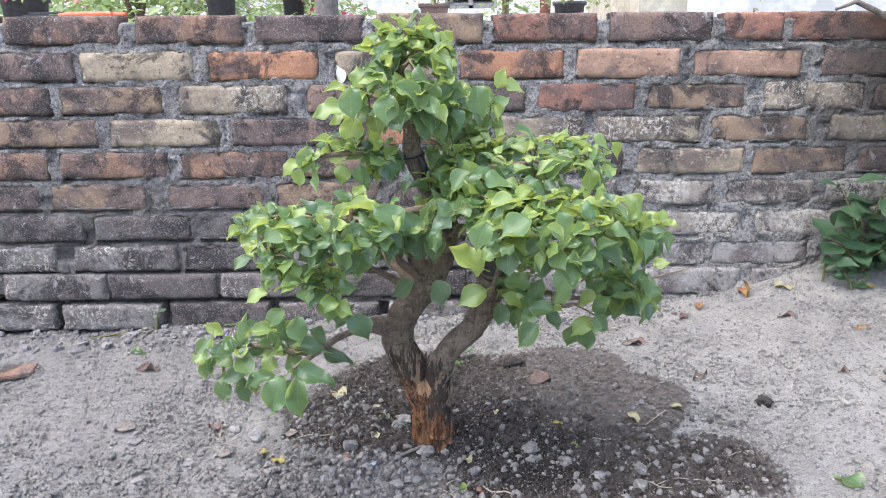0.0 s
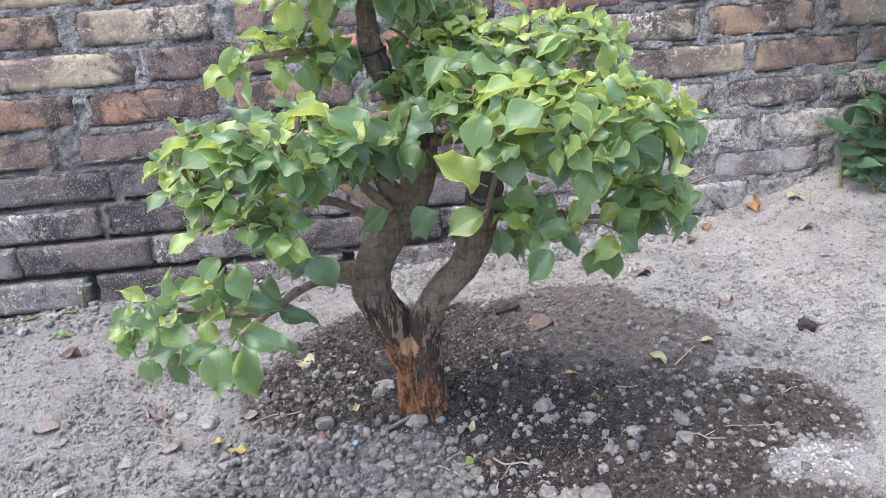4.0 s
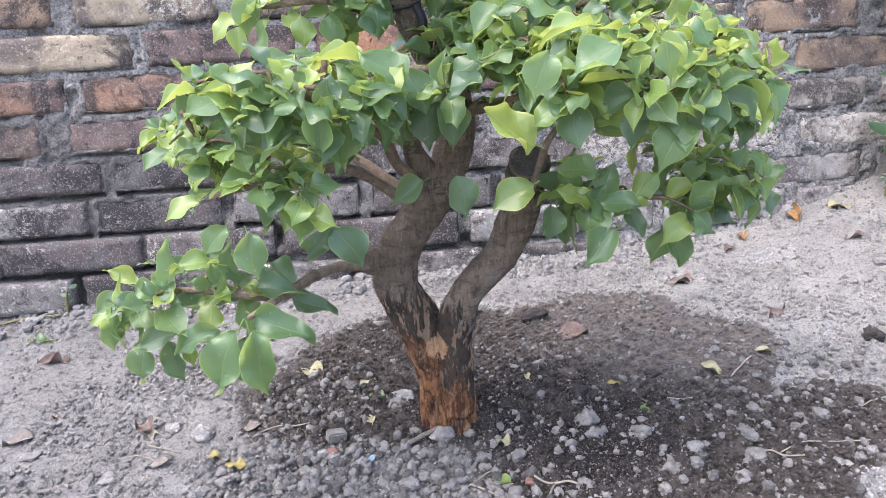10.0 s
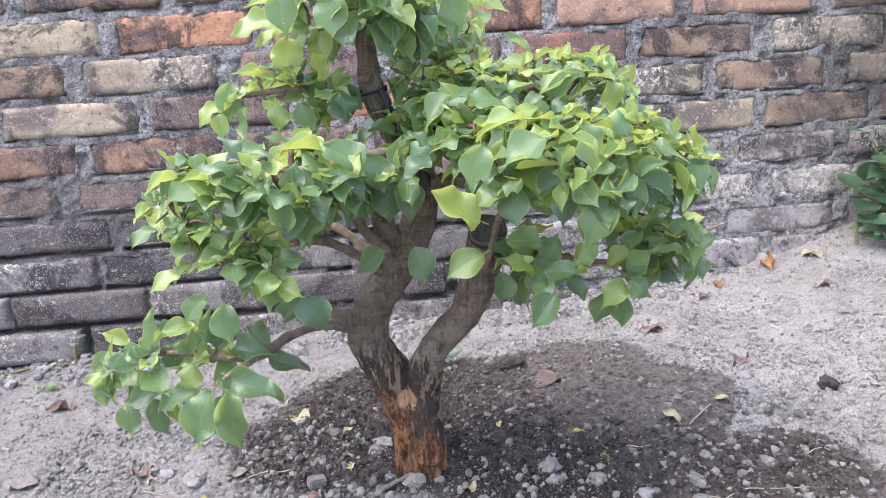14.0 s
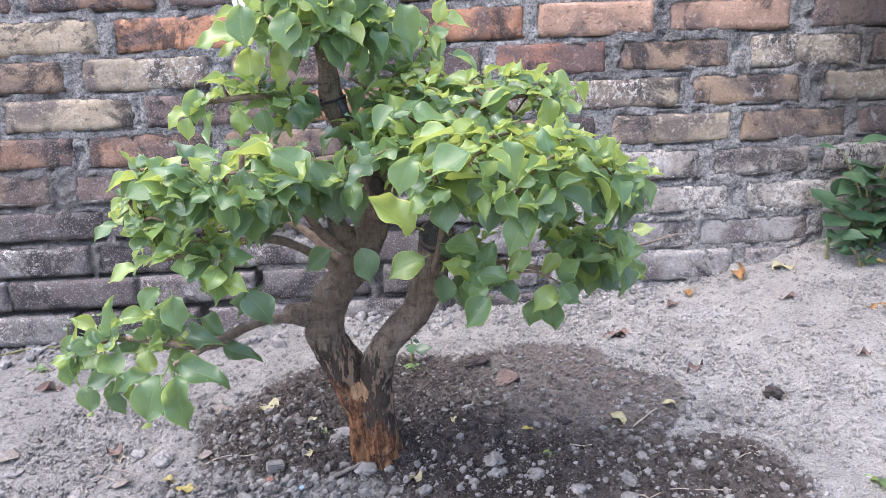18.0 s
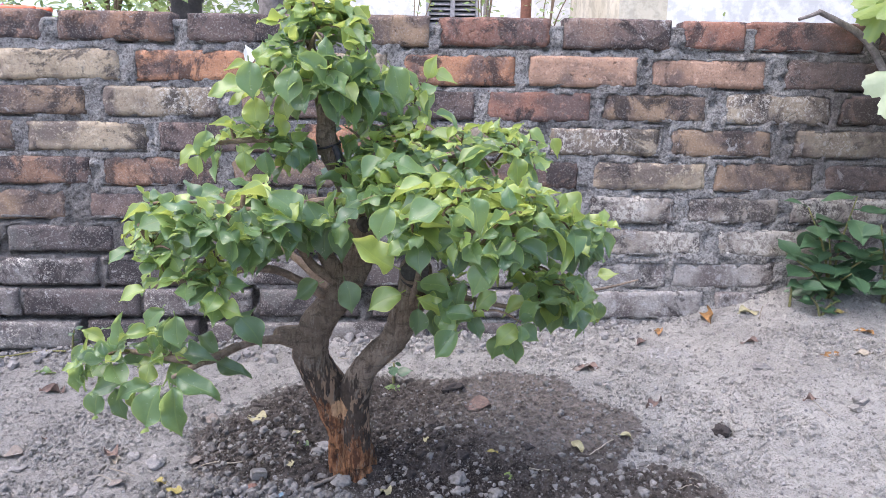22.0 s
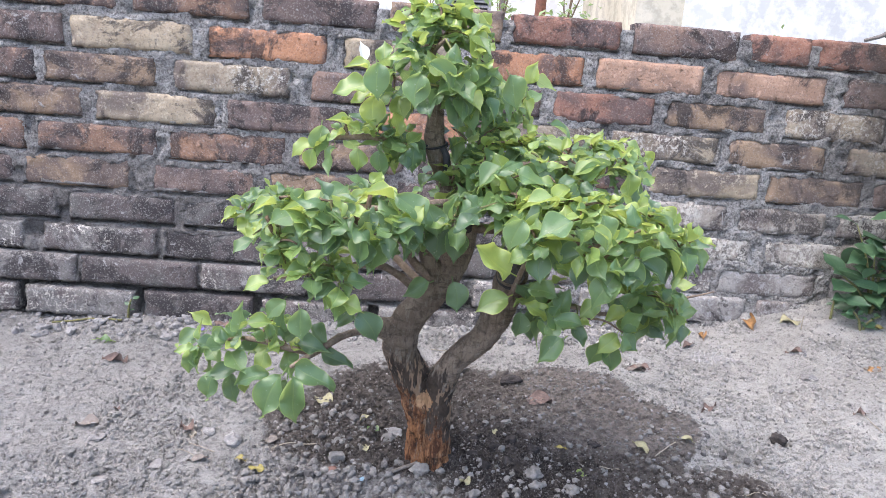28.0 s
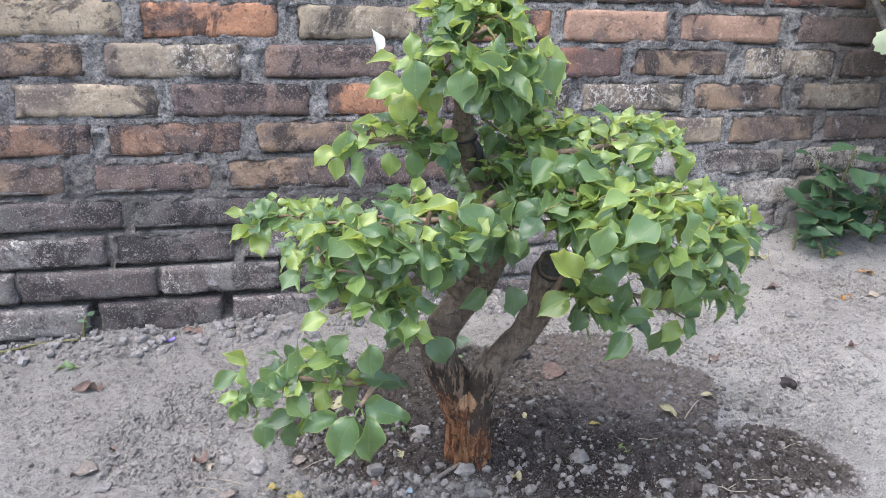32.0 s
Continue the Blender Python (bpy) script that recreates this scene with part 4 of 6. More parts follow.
branch_obs = {k: limb("branch", rows, BRANCH, segs=8, per=5, knots=0.14, seed=i * 2.3) for i, (k, rows) in enumerate(branch_rows.items())}

leaf_shapes = {}
for i, (kind, mat) in enumerate((("mature", LEAF), ("dark", DARK_LEAF), ("young", YOUNG))):
    leaf_shapes[kind] = [leaf_mesh("leaf", mat, w, f, c_, wv, 10 * i + j) for j, (w, f, c_, wv) in enumerate(
        ((0.74, 0.30, 0.22, 0.09), (0.68, 0.55, 0.38, 0.12), (0.80, 0.15, 0.10, 0.12), (0.62, 0.85, 0.45, 0.11), (0.72, 0.40, -0.20, 0.15), (0.78, -0.25, 0.35, 0.12), (0.70, 0.20, 0.55, 0.11), (0.76, 0.35, 0.12, 0.14)))]
slim_shapes = {kind: [leaf_mesh("leaf", mat, w, f, c_, wv, 200 + j) for j, (w, f, c_, wv) in enumerate(((0.54, 0.40, 0.35, 0.20), (0.60, 0.30, 0.20, 0.22), (0.52, 0.65, 0.45, 0.18)))]
               for kind, mat in (("mature", LEAF), ("dark", DARK_LEAF), ("young", YOUNG))}
bleached = leaf_mesh("leaf", PALE, 0.55, 0.8, 0.4, 0.05, 77)

leaf_count, spare_leaves, rl = [0], [], random.Random(11)


def put_leaf(key, base, along, face, size, kind, shape=None, keep=False):
    me = shape or rl.choice(leaf_shapes[kind])
    m4 = leaf_pose(base, along, face, size)
    if keep or leaf_count[0] < 298:
        leaf_count[0] += 1
        ob = new("leaf", me)
        ob.parent = branch_obs[key]
        ob.matrix_parent_inverse = Matrix()
        ob.matrix_basis = m4
    else:
        spare_leaves.append((me, m4))


# leaves that stand out: tip and middle by place (x, y, z), length, angle of the tip (0 to the right, 90 up), how far it faces the sky, kind
def set_leaves(key, rows):
    for x, y, z, size, ang, tilt, kind in rows:
        a = radians(ang)
        out = -0.35 if tilt < 0.75 else 0.0
        along = Vector((math.cos(a), out * 0.6, math.sin(a)))
        face = Vector((-0.1 * math.cos(a), -(1 - tilt), 0.25 + tilt))
        mid = Vector((x, y, z))
        size *= 0.75
        kind, shape = {"m": "mature", "d": "dark", "y": "young"}[kind], None
        if key.startswith("low_left"):
            size, shape = size * 1.12, rl.choice(slim_shapes[kind])
        put_leaf(key, mid - along.normalized() * size * 0.62, along, face, size, kind, shape, keep=True)


set_leaves("low_left_front", [(-0.183, 0.748, 0.280, 0.060, -118, 0.3, "m"), (-0.160, 0.745, 0.276, 0.062, -78, 0.3, "m"), (-0.143, 0.760, 0.298, 0.055, -22, 0.5, "m"),
    (-0.172, 0.765, 0.270, 0.050, -95, 0.2, "d"), (-0.205, 0.760, 0.293, 0.046, 200, 0.35, "m"), (-0.150, 0.790, 0.318, 0.048, 10, 0.5, "d"), (-0.128, 0.835, 0.288, 0.046, -15, 0.4, "d")])
set_leaves("low_left", [(-0.238, 0.781, 0.287, 0.040, 185, 0.3, "d"), (-0.277, 0.805, 0.287, 0.038, -95, 0.2, "m"), (-0.252, 0.790, 0.268, 0.042, -110, 0.3, "m"), (-0.230, 0.790, 0.265, 0.042, -70, 0.2, "d"),
    (-0.217, 0.790, 0.272, 0.030, -85, 0.3, "y"), (-0.278, 0.852, 0.318, 0.034, 140, 0.3, "y"), (-0.200, 0.775, 0.345, 0.040, 165, 0.6, "y"), (-0.222, 0.780, 0.345, 0.036, 80, 0.1, "m"), (-0.185, 0.800, 0.335, 0.036, 75, 0.1, "m"),
    (-0.290, 0.845, 0.298, 0.040, -160, 0.4, "m"), (-0.235, 0.785, 0.322, 0.038, -20, 0.6, "m"), (-0.120, 0.845, 0.335, 0.045, 60, 0.2, "d"), (-0.145, 0.815, 0.320, 0.042, -30, 0.5, "d")])
set_leaves("mid_left_low", [(-0.157, 0.755, 0.352, 0.044, -80, 0.15, "m"), (-0.092, 0.766, 0.350, 0.052, -58, 0.25, "d"), (-0.110, 0.765, 0.370, 0.036, -12, 0.5, "y"), (-0.139, 0.785, 0.392, 0.038, -120, 0.4, "m"),
    (-0.205, 0.777, 0.383, 0.036, 200, 0.5, "y"), (-0.165, 0.770, 0.400, 0.045, 170, 0.7, "m"), (-0.130, 0.775, 0.372, 0.034, -130, 0.4, "y"), (-0.185, 0.775, 0.360, 0.036, -130, 0.3, "m")])
set_leaves("mid_left", [(-0.105, 0.755, 0.430, 0.044, -105, 0.3, "m"), (-0.135, 0.765, 0.425, 0.050, -165, 0.6, "d"), (-0.279, 1.016, 0.420, 0.032, 160, 0.5, "y")])
set_leaves("mid_left_high", [(-0.058, 0.785, 0.468, 0.056, -40, 0.45, "m"), (-0.026, 0.825, 0.427, 0.056, -95, 0.1, "d"), (-0.036, 0.815, 0.452, 0.052, -70, 0.2, "m"), (-0.090, 0.79, 0.480, 0.050, 160, 0.8, "y"), (-0.110, 0.80, 0.470, 0.042, 200, 0.7, "y")])
set_leaves("mid_right", [(0.025, 0.772, 0.422, 0.064, 152, 0.35, "y"), (0.071, 0.720, 0.470, 0.056, 200, 0.6, "m"), (0.037, 0.722, 0.462, 0.044, -105, 0.2, "m"), (0.106, 0.682, 0.476, 0.028, -30, 0.6, "y"), (0.237, 0.904, 0.452, 0.060, -35, 0.5, "y"),
    (0.272, 0.930, 0.425, 0.054, -48, 0.3, "y"), (0.120, 0.720, 0.470, 0.050, -60, 0.5, "m"), (0.060, 0.750, 0.490, 0.050, 180, 0.8, "y"), (0.150, 0.76, 0.475, 0.055, -20, 0.7, "y"), (0.085, 0.76, 0.44, 0.055, -80, 0.2, "m"), (0.20, 0.85, 0.46, 0.05, -30, 0.6, "y"), (0.11, 0.78, 0.415, 0.06, -20, 0.5, "m")])
set_leaves("low_right", [(0.034, 0.812, 0.368, 0.052, 205, 0.3, "y"), (0.067, 0.830, 0.340, 0.042, -95, 0.15, "d"), (0.095, 0.787, 0.330, 0.050, 220, 0.3, "m"), (0.150, 0.805, 0.322, 0.046, -105, 0.1, "m"), (0.166, 0.808, 0.318, 0.046, -82, 0.2, "m"),
    (0.108, 0.785, 0.362, 0.038, -15, 0.3, "m"), (0.283, 0.935, 0.320, 0.042, -88, 0.15, "m"), (0.240, 0.900, 0.325, 0.044, -70, 0.2, "m"), (0.305, 0.985, 0.357, 0.036, 18, 0.5, "y"), (0.205, 0.862, 0.375, 0.046, -20, 0.6, "y"), (0.170, 0.82, 0.36, 0.045, 190, 0.6, "y")])
set_leaves("shoot", [(-0.047, 0.822, 0.376, 0.044, 205, 0.15, "d"), (-0.004, 0.828, 0.368, 0.048, -75, 0.1, "d"), (0.085, 0.81, 0.385, 0.045, -10, 0.4, "m"), (0.10, 0.80, 0.36, 0.045, -25, 0.4, "m")])
set_leaves("upper_left", [(-0.163, 0.893, 0.517, 0.048, -95, 0.3, "m"), (-0.185, 0.900, 0.508, 0.038, 215, 0.4, "y"), (-0.172, 0.895, 0.495, 0.034, -105, 0.2, "y"), (-0.140, 0.890, 0.540, 0.036, 150, 0.6, "y"), (-0.115, 0.885, 0.530, 0.040, 170, 0.7, "y"),
    (-0.120, 0.885, 0.500, 0.036, -90, 0.2, "y"), (-0.095, 0.885, 0.498, 0.040, -85, 0.2, "m"), (-0.080, 0.885, 0.540, 0.036, 120, 0.4, "y"), (-0.060, 0.880, 0.505, 0.040, -80, 0.2, "m")])
set_leaves("upper_right", [(0.207, 0.959, 0.528, 0.040, -30, 0.6, "y"), (0.167, 0.823, 0.500, 0.042, -70, 0.4, "y"), (0.097, 0.868, 0.551, 0.036, -20, 0.7, "m"), (0.060, 0.807, 0.503, 0.052, -15, 0.7, "m"), (0.232, 0.979, 0.515, 0.034, -60, 0.4, "y"), (0.02, 0.83, 0.50, 0.05, -150, 0.6, "m"), (0.12, 0.83, 0.515, 0.045, -160, 0.7, "y")])
set_leaves("top_left", [(-0.101, 0.849, 0.586, 0.052, -82, 0.25, "m"), (-0.128, 0.862, 0.577, 0.052, 200, 0.4, "y"), (-0.112, 0.870, 0.570, 0.048, 205, 0.6, "y"), (-0.105, 0.890, 0.552, 0.050, -85, 0.2, "y"), (-0.125, 0.90, 0.600, 0.036, 165, 0.5, "y"), (-0.074, 0.930, 0.562, 0.050, -75, 0.2, "m")])
set_leaves("top_front", [(-0.035, 0.825, 0.598, 0.050, -40, 0.5, "m"), (-0.060, 0.835, 0.580, 0.050, -95, 0.2, "m"), (0.002, 0.860, 0.630, 0.060, -32, 0.5, "y"), (0.046, 0.882, 0.586, 0.056, -62, 0.3, "m"), (-0.02, 0.845, 0.560, 0.05, -70, 0.2, "d"), (-0.075, 0.850, 0.615, 0.045, 165, 0.6, "y"), (-0.025, 0.84, 0.615, 0.045, 10, 0.7, "m"), (0.01, 0.87, 0.57, 0.05, -60, 0.2, "d")])
set_leaves("leader", [(-0.016, 0.900, 0.672, 0.038, 85, 0.3, "y"), (-0.066, 0.900, 0.664, 0.046, 155, 0.6, "y"), (-0.050, 0.890, 0.655, 0.046, 200, 0.8, "y"), (-0.030, 0.885, 0.650, 0.048, -20, 0.8, "m"), (0.005, 0.895, 0.650, 0.044, -10, 0.7, "y"), (-0.085, 0.895, 0.645, 0.044, 170, 0.7, "y"), (-0.055, 0.87, 0.635, 0.05, -150, 0.6, "m")])
set_leaves("top_right", [(0.082, 1.012, 0.608, 0.040, 70, 0.2, "y"), (0.098, 1.010, 0.597, 0.044, -15, 0.5, "y"), (0.075, 1.0, 0.570, 0.045, -75, 0.2, "m"), (0.03, 0.97, 0.59, 0.04, 150, 0.5, "m")])
put_leaf("top_left", Vector((-0.122, 0.945, 0.600)), Vector((-0.15, 0.0, 1)), Vector((0.5, -1, 0)), 0.025, "young", bleached, True)


def pad(key, centre, radii, count, size, young=0.5, down=0.25, nodes=(0.3, 1.0), seed=0):
    """A pad of foliage: twigs branch out from the limb and from one another, each ending in a whorl of leaves."""
    rnd = random.Random(seed * 91 + 5)
    radii, size = [0.9 * r for r in radii], 0.88 * size
    line = spline(branch_rows[key], 6)
    joints = [Vector(q[:3]) for q in line[int(len(line) * nodes[0]):]] or [Vector(line[-1][:3])]
    mid_, up = Vector(centre), Vector((0, 0, 1))
    ends = []
    for _ in range(int(count * 1.25 + 0.5)):
        th, h = rnd.uniform(0, 2 * math.pi), rnd.uniform(-0.6, 1.0)
        rr, deep = math.sqrt(max(0, 1 - h * h)), rnd.uniform(0.72, 1.04)
        ends.append((h, mid_ + Vector((radii[0] * rr * math.cos(th), radii[1] * rr * math.sin(th), radii[2] * h)) * deep))
    ends.sort(key=lambda e: min((e[1] - j).length for j in joints))
    for h, b in ends:
        a = min(joints, key=lambda j: (j - b).length)
        bow = (a + b) / 2 + Vector((rnd.uniform(-0.08, 0.08), rnd.uniform(-0.08, 0.08), 0.12)) * (b - a).length
        ob = part("twig", tube("twig", [(*a, 0.0016), (*bow, 0.0013), (*b, 0.0008)], TWIGBARK if rnd.random() < 0.6 else GREENTWIG, 5, 4, 0.1), branch_obs[key])
        ob.matrix_parent_inverse = Matrix()
        joints += [bow, b]
        d = b - mid_
        outw = Vector((d.x / radii[0] ** 2, d.y / radii[1] ** 2, d.z / radii[2] ** 2)).normalized()
        axis = (outw * 0.6 + up * 0.5 + Vector((rnd.uniform(-0.3, 0.3), -0.15 + rnd.uniform(-0.3, 0.3), rnd.uniform(-0.15, 0.2)))).normalized()
        e1 = axis.orthogonal().normalized()
        e2 = axis.cross(e1)
        n, spin = rnd.randint(4, 6), rnd.uniform(0, 6.28)
        for k in range(n):
            f = k / (n - 1)
            spin += 2.4 + rnd.uniform(-0.3, 0.3)
            radial = e1 * math.cos(spin) + e2 * math.sin(spin)
            low = down * (1 - f) * rnd.uniform(0.3, 1.8) + (0.35 * rnd.random() if h < 0 else 0)
            along = radial * (1.0 - 0.3 * f) + axis * (0.15 + 0.55 * f) - up * low
            face = axis * 0.8 - radial * 0.4 * f + up * 0.6 + Vector((rnd.uniform(-0.4, 0.4), rnd.uniform(-0.45, 0.3), 0))
            kind = "young" if rnd.random() < young * (0.45 + 0.95 * f) * (1.0 if h > 0 else 0.45) else ("mature" if rnd.random() < 0.7 else "dark")
            put_leaf(key, b - axis * 0.010 * (1 - f), along, face, size * (1.0 - 0.42 * f) * rnd.uniform(0.72, 1.1), kind)


pad("mid_right", (0.130, 0.790, 0.455), (0.105, 0.085, 0.040), 35, 0.044, 0.62, seed=1)
pad("upper_right", (0.110, 0.890, 0.510), (0.105, 0.085, 0.034), 32, 0.038, 0.7, seed=2)
pad("mid_left_high", (-0.120, 0.825, 0.450), (0.095, 0.085, 0.034), 26, 0.042, 0.42, seed=3)
pad("mid_left", (-0.152, 0.850, 0.425), (0.080, 0.090, 0.035), 17, 0.038, 0.35, seed=4)
pad("top_front", (-0.035, 0.890, 0.600), (0.070, 0.060, 0.050), 23, 0.042, 0.58, nodes=(0.1, 1.0), seed=5)
pad("leader", (-0.035, 0.900, 0.645), (0.045, 0.040, 0.028), 13, 0.038, 0.7, nodes=(0.1, 1.0), seed=6)
pad("low_right", (0.165, 0.850, 0.365), (0.105, 0.075, 0.034), 14, 0.042, 0.4, 0.5, seed=7)
pad("mid_left_low", (-0.160, 0.805, 0.393), (0.062, 0.058, 0.026), 9, 0.038, 0.32, 0.4, seed=8)
pad("mid_left_back", (-0.205, 0.985, 0.418), (0.085, 0.055, 0.032), 13, 0.036, 0.38, seed=9)
pad("low_left", (-0.211, 0.815, 0.304), (0.066, 0.055, 0.032), 8, 0.038, 0.24, 0.5, seed=10)
pad("upper_right", (0.060, 0.960, 0.480), (0.110, 0.060, 0.050), 13, 0.040, 0.21, seed=12)
pad("top_right", (0.030, 0.960, 0.580), (0.050, 0.045, 0.030), 10, 0.038, 0.5, nodes=(0.3, 1.0), seed=13)
pad("mid_right", (0.215, 0.900, 0.425), (0.065, 0.050, 0.035), 13, 0.040, 0.6, 0.5, (0.7, 1.0), seed=14)
pad("low_right", (0.232, 0.925, 0.346), (0.046, 0.042, 0.024), 6, 0.044, 0.5, 0.5, (0.7, 1.0), seed=15)
pad("upper_left", (-0.110, 0.900, 0.520), (0.060, 0.040, 0.025), 10, 0.036, 0.49, seed=16)

pad("upper_right", (-0.005, 0.885, 0.482), (0.045, 0.035, 0.026), 6, 0.046, 0.2, nodes=(0.0, 0.35), seed=20)
pad("mid_right", (0.030, 0.835, 0.462), (0.060, 0.055, 0.035), 12, 0.042, 0.45, nodes=(0.15, 0.6), seed=17)
pad("upper_right", (0.02, 0.950, 0.525), (0.060, 0.040, 0.030), 7, 0.042, 0.24, nodes=(0.05, 0.5), seed=19)

if spare_leaves:
    vs, fs, us, sl, mats = [], [], [], [], [LEAF, DARK_LEAF, YOUNG]
    for me, m4 in spare_leaves:
        o = len(vs)
        vs += [m4 @ v.co for v in me.vertices]
        uvv = {}
        for p in me.polygons:
            fs.append([o + i for i in p.vertices])
            sl.append(mats.index(me.materials[0]))
            for li, vi in zip(p.loop_indices, p.vertices):
                uvv[vi] = tuple(me.uv_layers[0].data[li].uv)
        us += [uvv[i] for i in range(len(me.vertices))]
    fo = part("foliage", mesh_from("foliage", vs, fs, mats, True, us, sl), tree, "inner green leaves of the crown")
    fo.matrix_parent_inverse = tree_inv
    tagged(fo, kind="stuff")


# ---- loose things on the soil ----
def top(x, y):
    """Height of the soil with its lumps."""
    return lie(x, y) + lumps(np.asarray(x, float), np.asarray(y, float))


def rock_shape(seed, sub):
    bm = bmesh.new()
    bmesh.ops.create_icosphere(bm, subdivisions=sub, radius=1.0)
    for v in bm.verts:
        n = noise.noise(v.co * 1.1 + Vector((seed * 5.3, 0, 0))) * 0.45 + noise.noise(v.co * 2.4 + Vector((0, seed * 3.1, 0))) * 0.26 + noise.noise(v.co * 6.0 + Vector((0, seed, 2))) * 0.17 + noise.noise(v.co * 13 + Vector((0, seed, 7))) * 0.10
        v.co = v.co * (1 + n)
        v.co.z *= 0.85
    V = np.array([v.co for v in bm.verts])
    F = np.array([[v.index for v in f.verts] for f in bm.faces])
    bm.free()
    return V, F


rock_fine = [rock_shape(s, 1) for s in range(6)]
rock_mid = [rock_shape(s + 20, 2) for s in range(10)]
rock_big = [rock_shape(s + 40, 4) for s in range(6)]


def scatter(name, rows, shapes, mat, label, category, seed, sink=0.45):
    """Many small stones in one mesh: an array of x, y, radius."""
    r = np.random.RandomState(seed)
    base = top(rows[:, 0], rows[:, 1])
    vs, fs, o = [], [], 0
    for (x, y, rad), z in zip(rows, base):
        V, F = shapes[r.randint(len(shapes))]
        a = r.uniform(0, 6.28)
        S = rad * np.array([r.uniform(0.75, 1.3), r.uniform(0.75, 1.2), r.uniform(0.95, 1.3)])
        W = V * S * (r.uniform(0.88, 1.12, V.shape) if len(F) < 100 else 1.0)
        W = np.stack([W[:, 0] * math.cos(a) - W[:, 1] * math.sin(a), W[:, 0] * math.sin(a) + W[:, 1] * math.cos(a), W[:, 2]], 1)
        W += np.array([x, y, z + rad * sink])
        vs.append(W)
        fs.append(F + o)
        o += len(V)
    V, F = np.concatenate(vs), np.concatenate(fs)
    me = bpy.data.meshes.new(name)
    me.vertices.add(len(V))
    me.vertices.foreach_set("co", V.reshape(-1).astype(np.float32))
    me.loops.add(F.size)
    me.loops.foreach_set("vertex_index", F.reshape(-1).astype(np.int32))
    me.polygons.add(len(F))
    me.polygons.foreach_set("loop_start", np.arange(0, F.size, 3, dtype=np.int32))
    me.polygons.foreach_set("use_smooth", np.full(len(F), len(shapes[0][1]) > 100))
    me.materials.append(mat)
    me.update(calc_edges=True)
    if mat is SOIL:
        mark_bed(me, V[:, 0], V[:, 1])
    return tagged(new(name, me), label, category, kind="stuff")


def spots(n, x0, x1, y0, y1, r0, r1, seed, power=2.5, want=None):
    """An array of x, y, radius, most of them small, denser where want() is high."""
    r = np.random.RandomState(seed)
    out, have = [], 0
    while have < n:
        x, y = r.uniform(x0, x1, 4 * n), r.uniform(y0, y1, 4 * n)
        ok = np.hypot(x + 0.010, y - 0.945) > 0.036
        if want is not None:
            ok &= r.uniform(size=4 * n) < want(x, y)
        x, y = x[ok], y[ok]
        out.append(np.stack([x, y, r0 + (r1 - r0) * r.uniform(size=len(x)) ** power], 1))
        have += len(x)
    return np.concatenate(out)[:n]


def crumbly(x, y):
    return 0.12 + 0.88 * step(-0.15, 0.5, vnoise(x, y, 0.11, 9) + 0.6 * vnoise(x, y, 0.035, 10))


GRAIN = plain("sand_grain", (0.46, 0.445, 0.426), (0.30, 0.288, 0.274), 300, 0.9, 700, vary=0.9)
GREY_CLOD = plain("dull_clod", (0.165, 0.155, 0.148), (0.105, 0.097, 0.093), 110, 0.95, 480, depth=0.003, vary=0.5)
dry = lambda x, y: (1 - bedness(x, y)) * crumbly(x, y)
scatter("grit", spots(10500, -0.85, 0.95, 0.62, 1.40, 0.0006, 0.0030, 1, 3.0, lambda x, y: 0.25 + 0.75 * crumbly(x, y)), rock_fine, STONE, "fine grey grit strewn over the soil", "gravel", 1)
scatter("soil_crumbs", spots(19000, -0.85, 0.95, 0.62, 1.40, 0.0008, 0.0046, 9, 3.0, dry), rock_fine, SOIL, "dry grey crumbs of soil", "soil", 9)
scatter("crumbs", spots(24000, -0.28, 0.44, 0.62, 1.26, 0.0006, 0.0034, 3, 3.0, lambda x, y: bedness(x, y) * (1 - 0.8 * step(0.08, 0.2, x) * step(0.91, 0.98, y))), rock_fine, SOIL, "dark damp crumbs of dug earth", "soil", 3)
scatter("gravel", spots(2900, -0.40, 0.45, 0.62, 1.15, 0.0011, 0.0056, 2, 3.2, stony), rock_mid, PALE_STONE, "loose grey crumbly gravel round the trunk", "gravel", 2)
scatter("dull_gravel", spots(1250, -0.40, 0.45, 0.62, 1.15, 0.0014, 0.0060, 6, 2.6, stony), rock_mid, GREY_CLOD, "dull brownish clods among the gravel", "gravel", 6)
scatter("bed_gravel", spots(900, -0.2, 0.44, 0.62, 1.22, 0.0009, 0.0050, 4, 3.4, lambda x, y: bedness(x, y) * (0.25 + 0.75 * step(0.98, 0.88, y))), rock_mid, PALE_STONE, "pale gravel strewn over the dug soil", "gravel", 4)
scatter("bed_grit", spots(6000, -0.24, 0.44, 0.62, 1.24, 0.0005, 0.0015, 14, 1.5, bedness), rock_fine, PALE_STONE, "pale grains of grit on the dug soil", "gravel", 14)
scatter("sand_grains", spots(10500, -0.85, 0.95, 0.66, 1.40, 0.0005, 0.0014, 15, 1.5, lambda x, y: 1 - bedness(x, y)), rock_fine, GRAIN, "coarse sand grains on the dry soil", "sand", 15)
scatter("wall_foot_rubble", spots(420, -0.95, 0.45, 1.31, 1.40, 0.002, 0.009, 5, 2.2), rock_mid, STONE, "mortar crumbs along the foot of the wall", "rubble", 5)


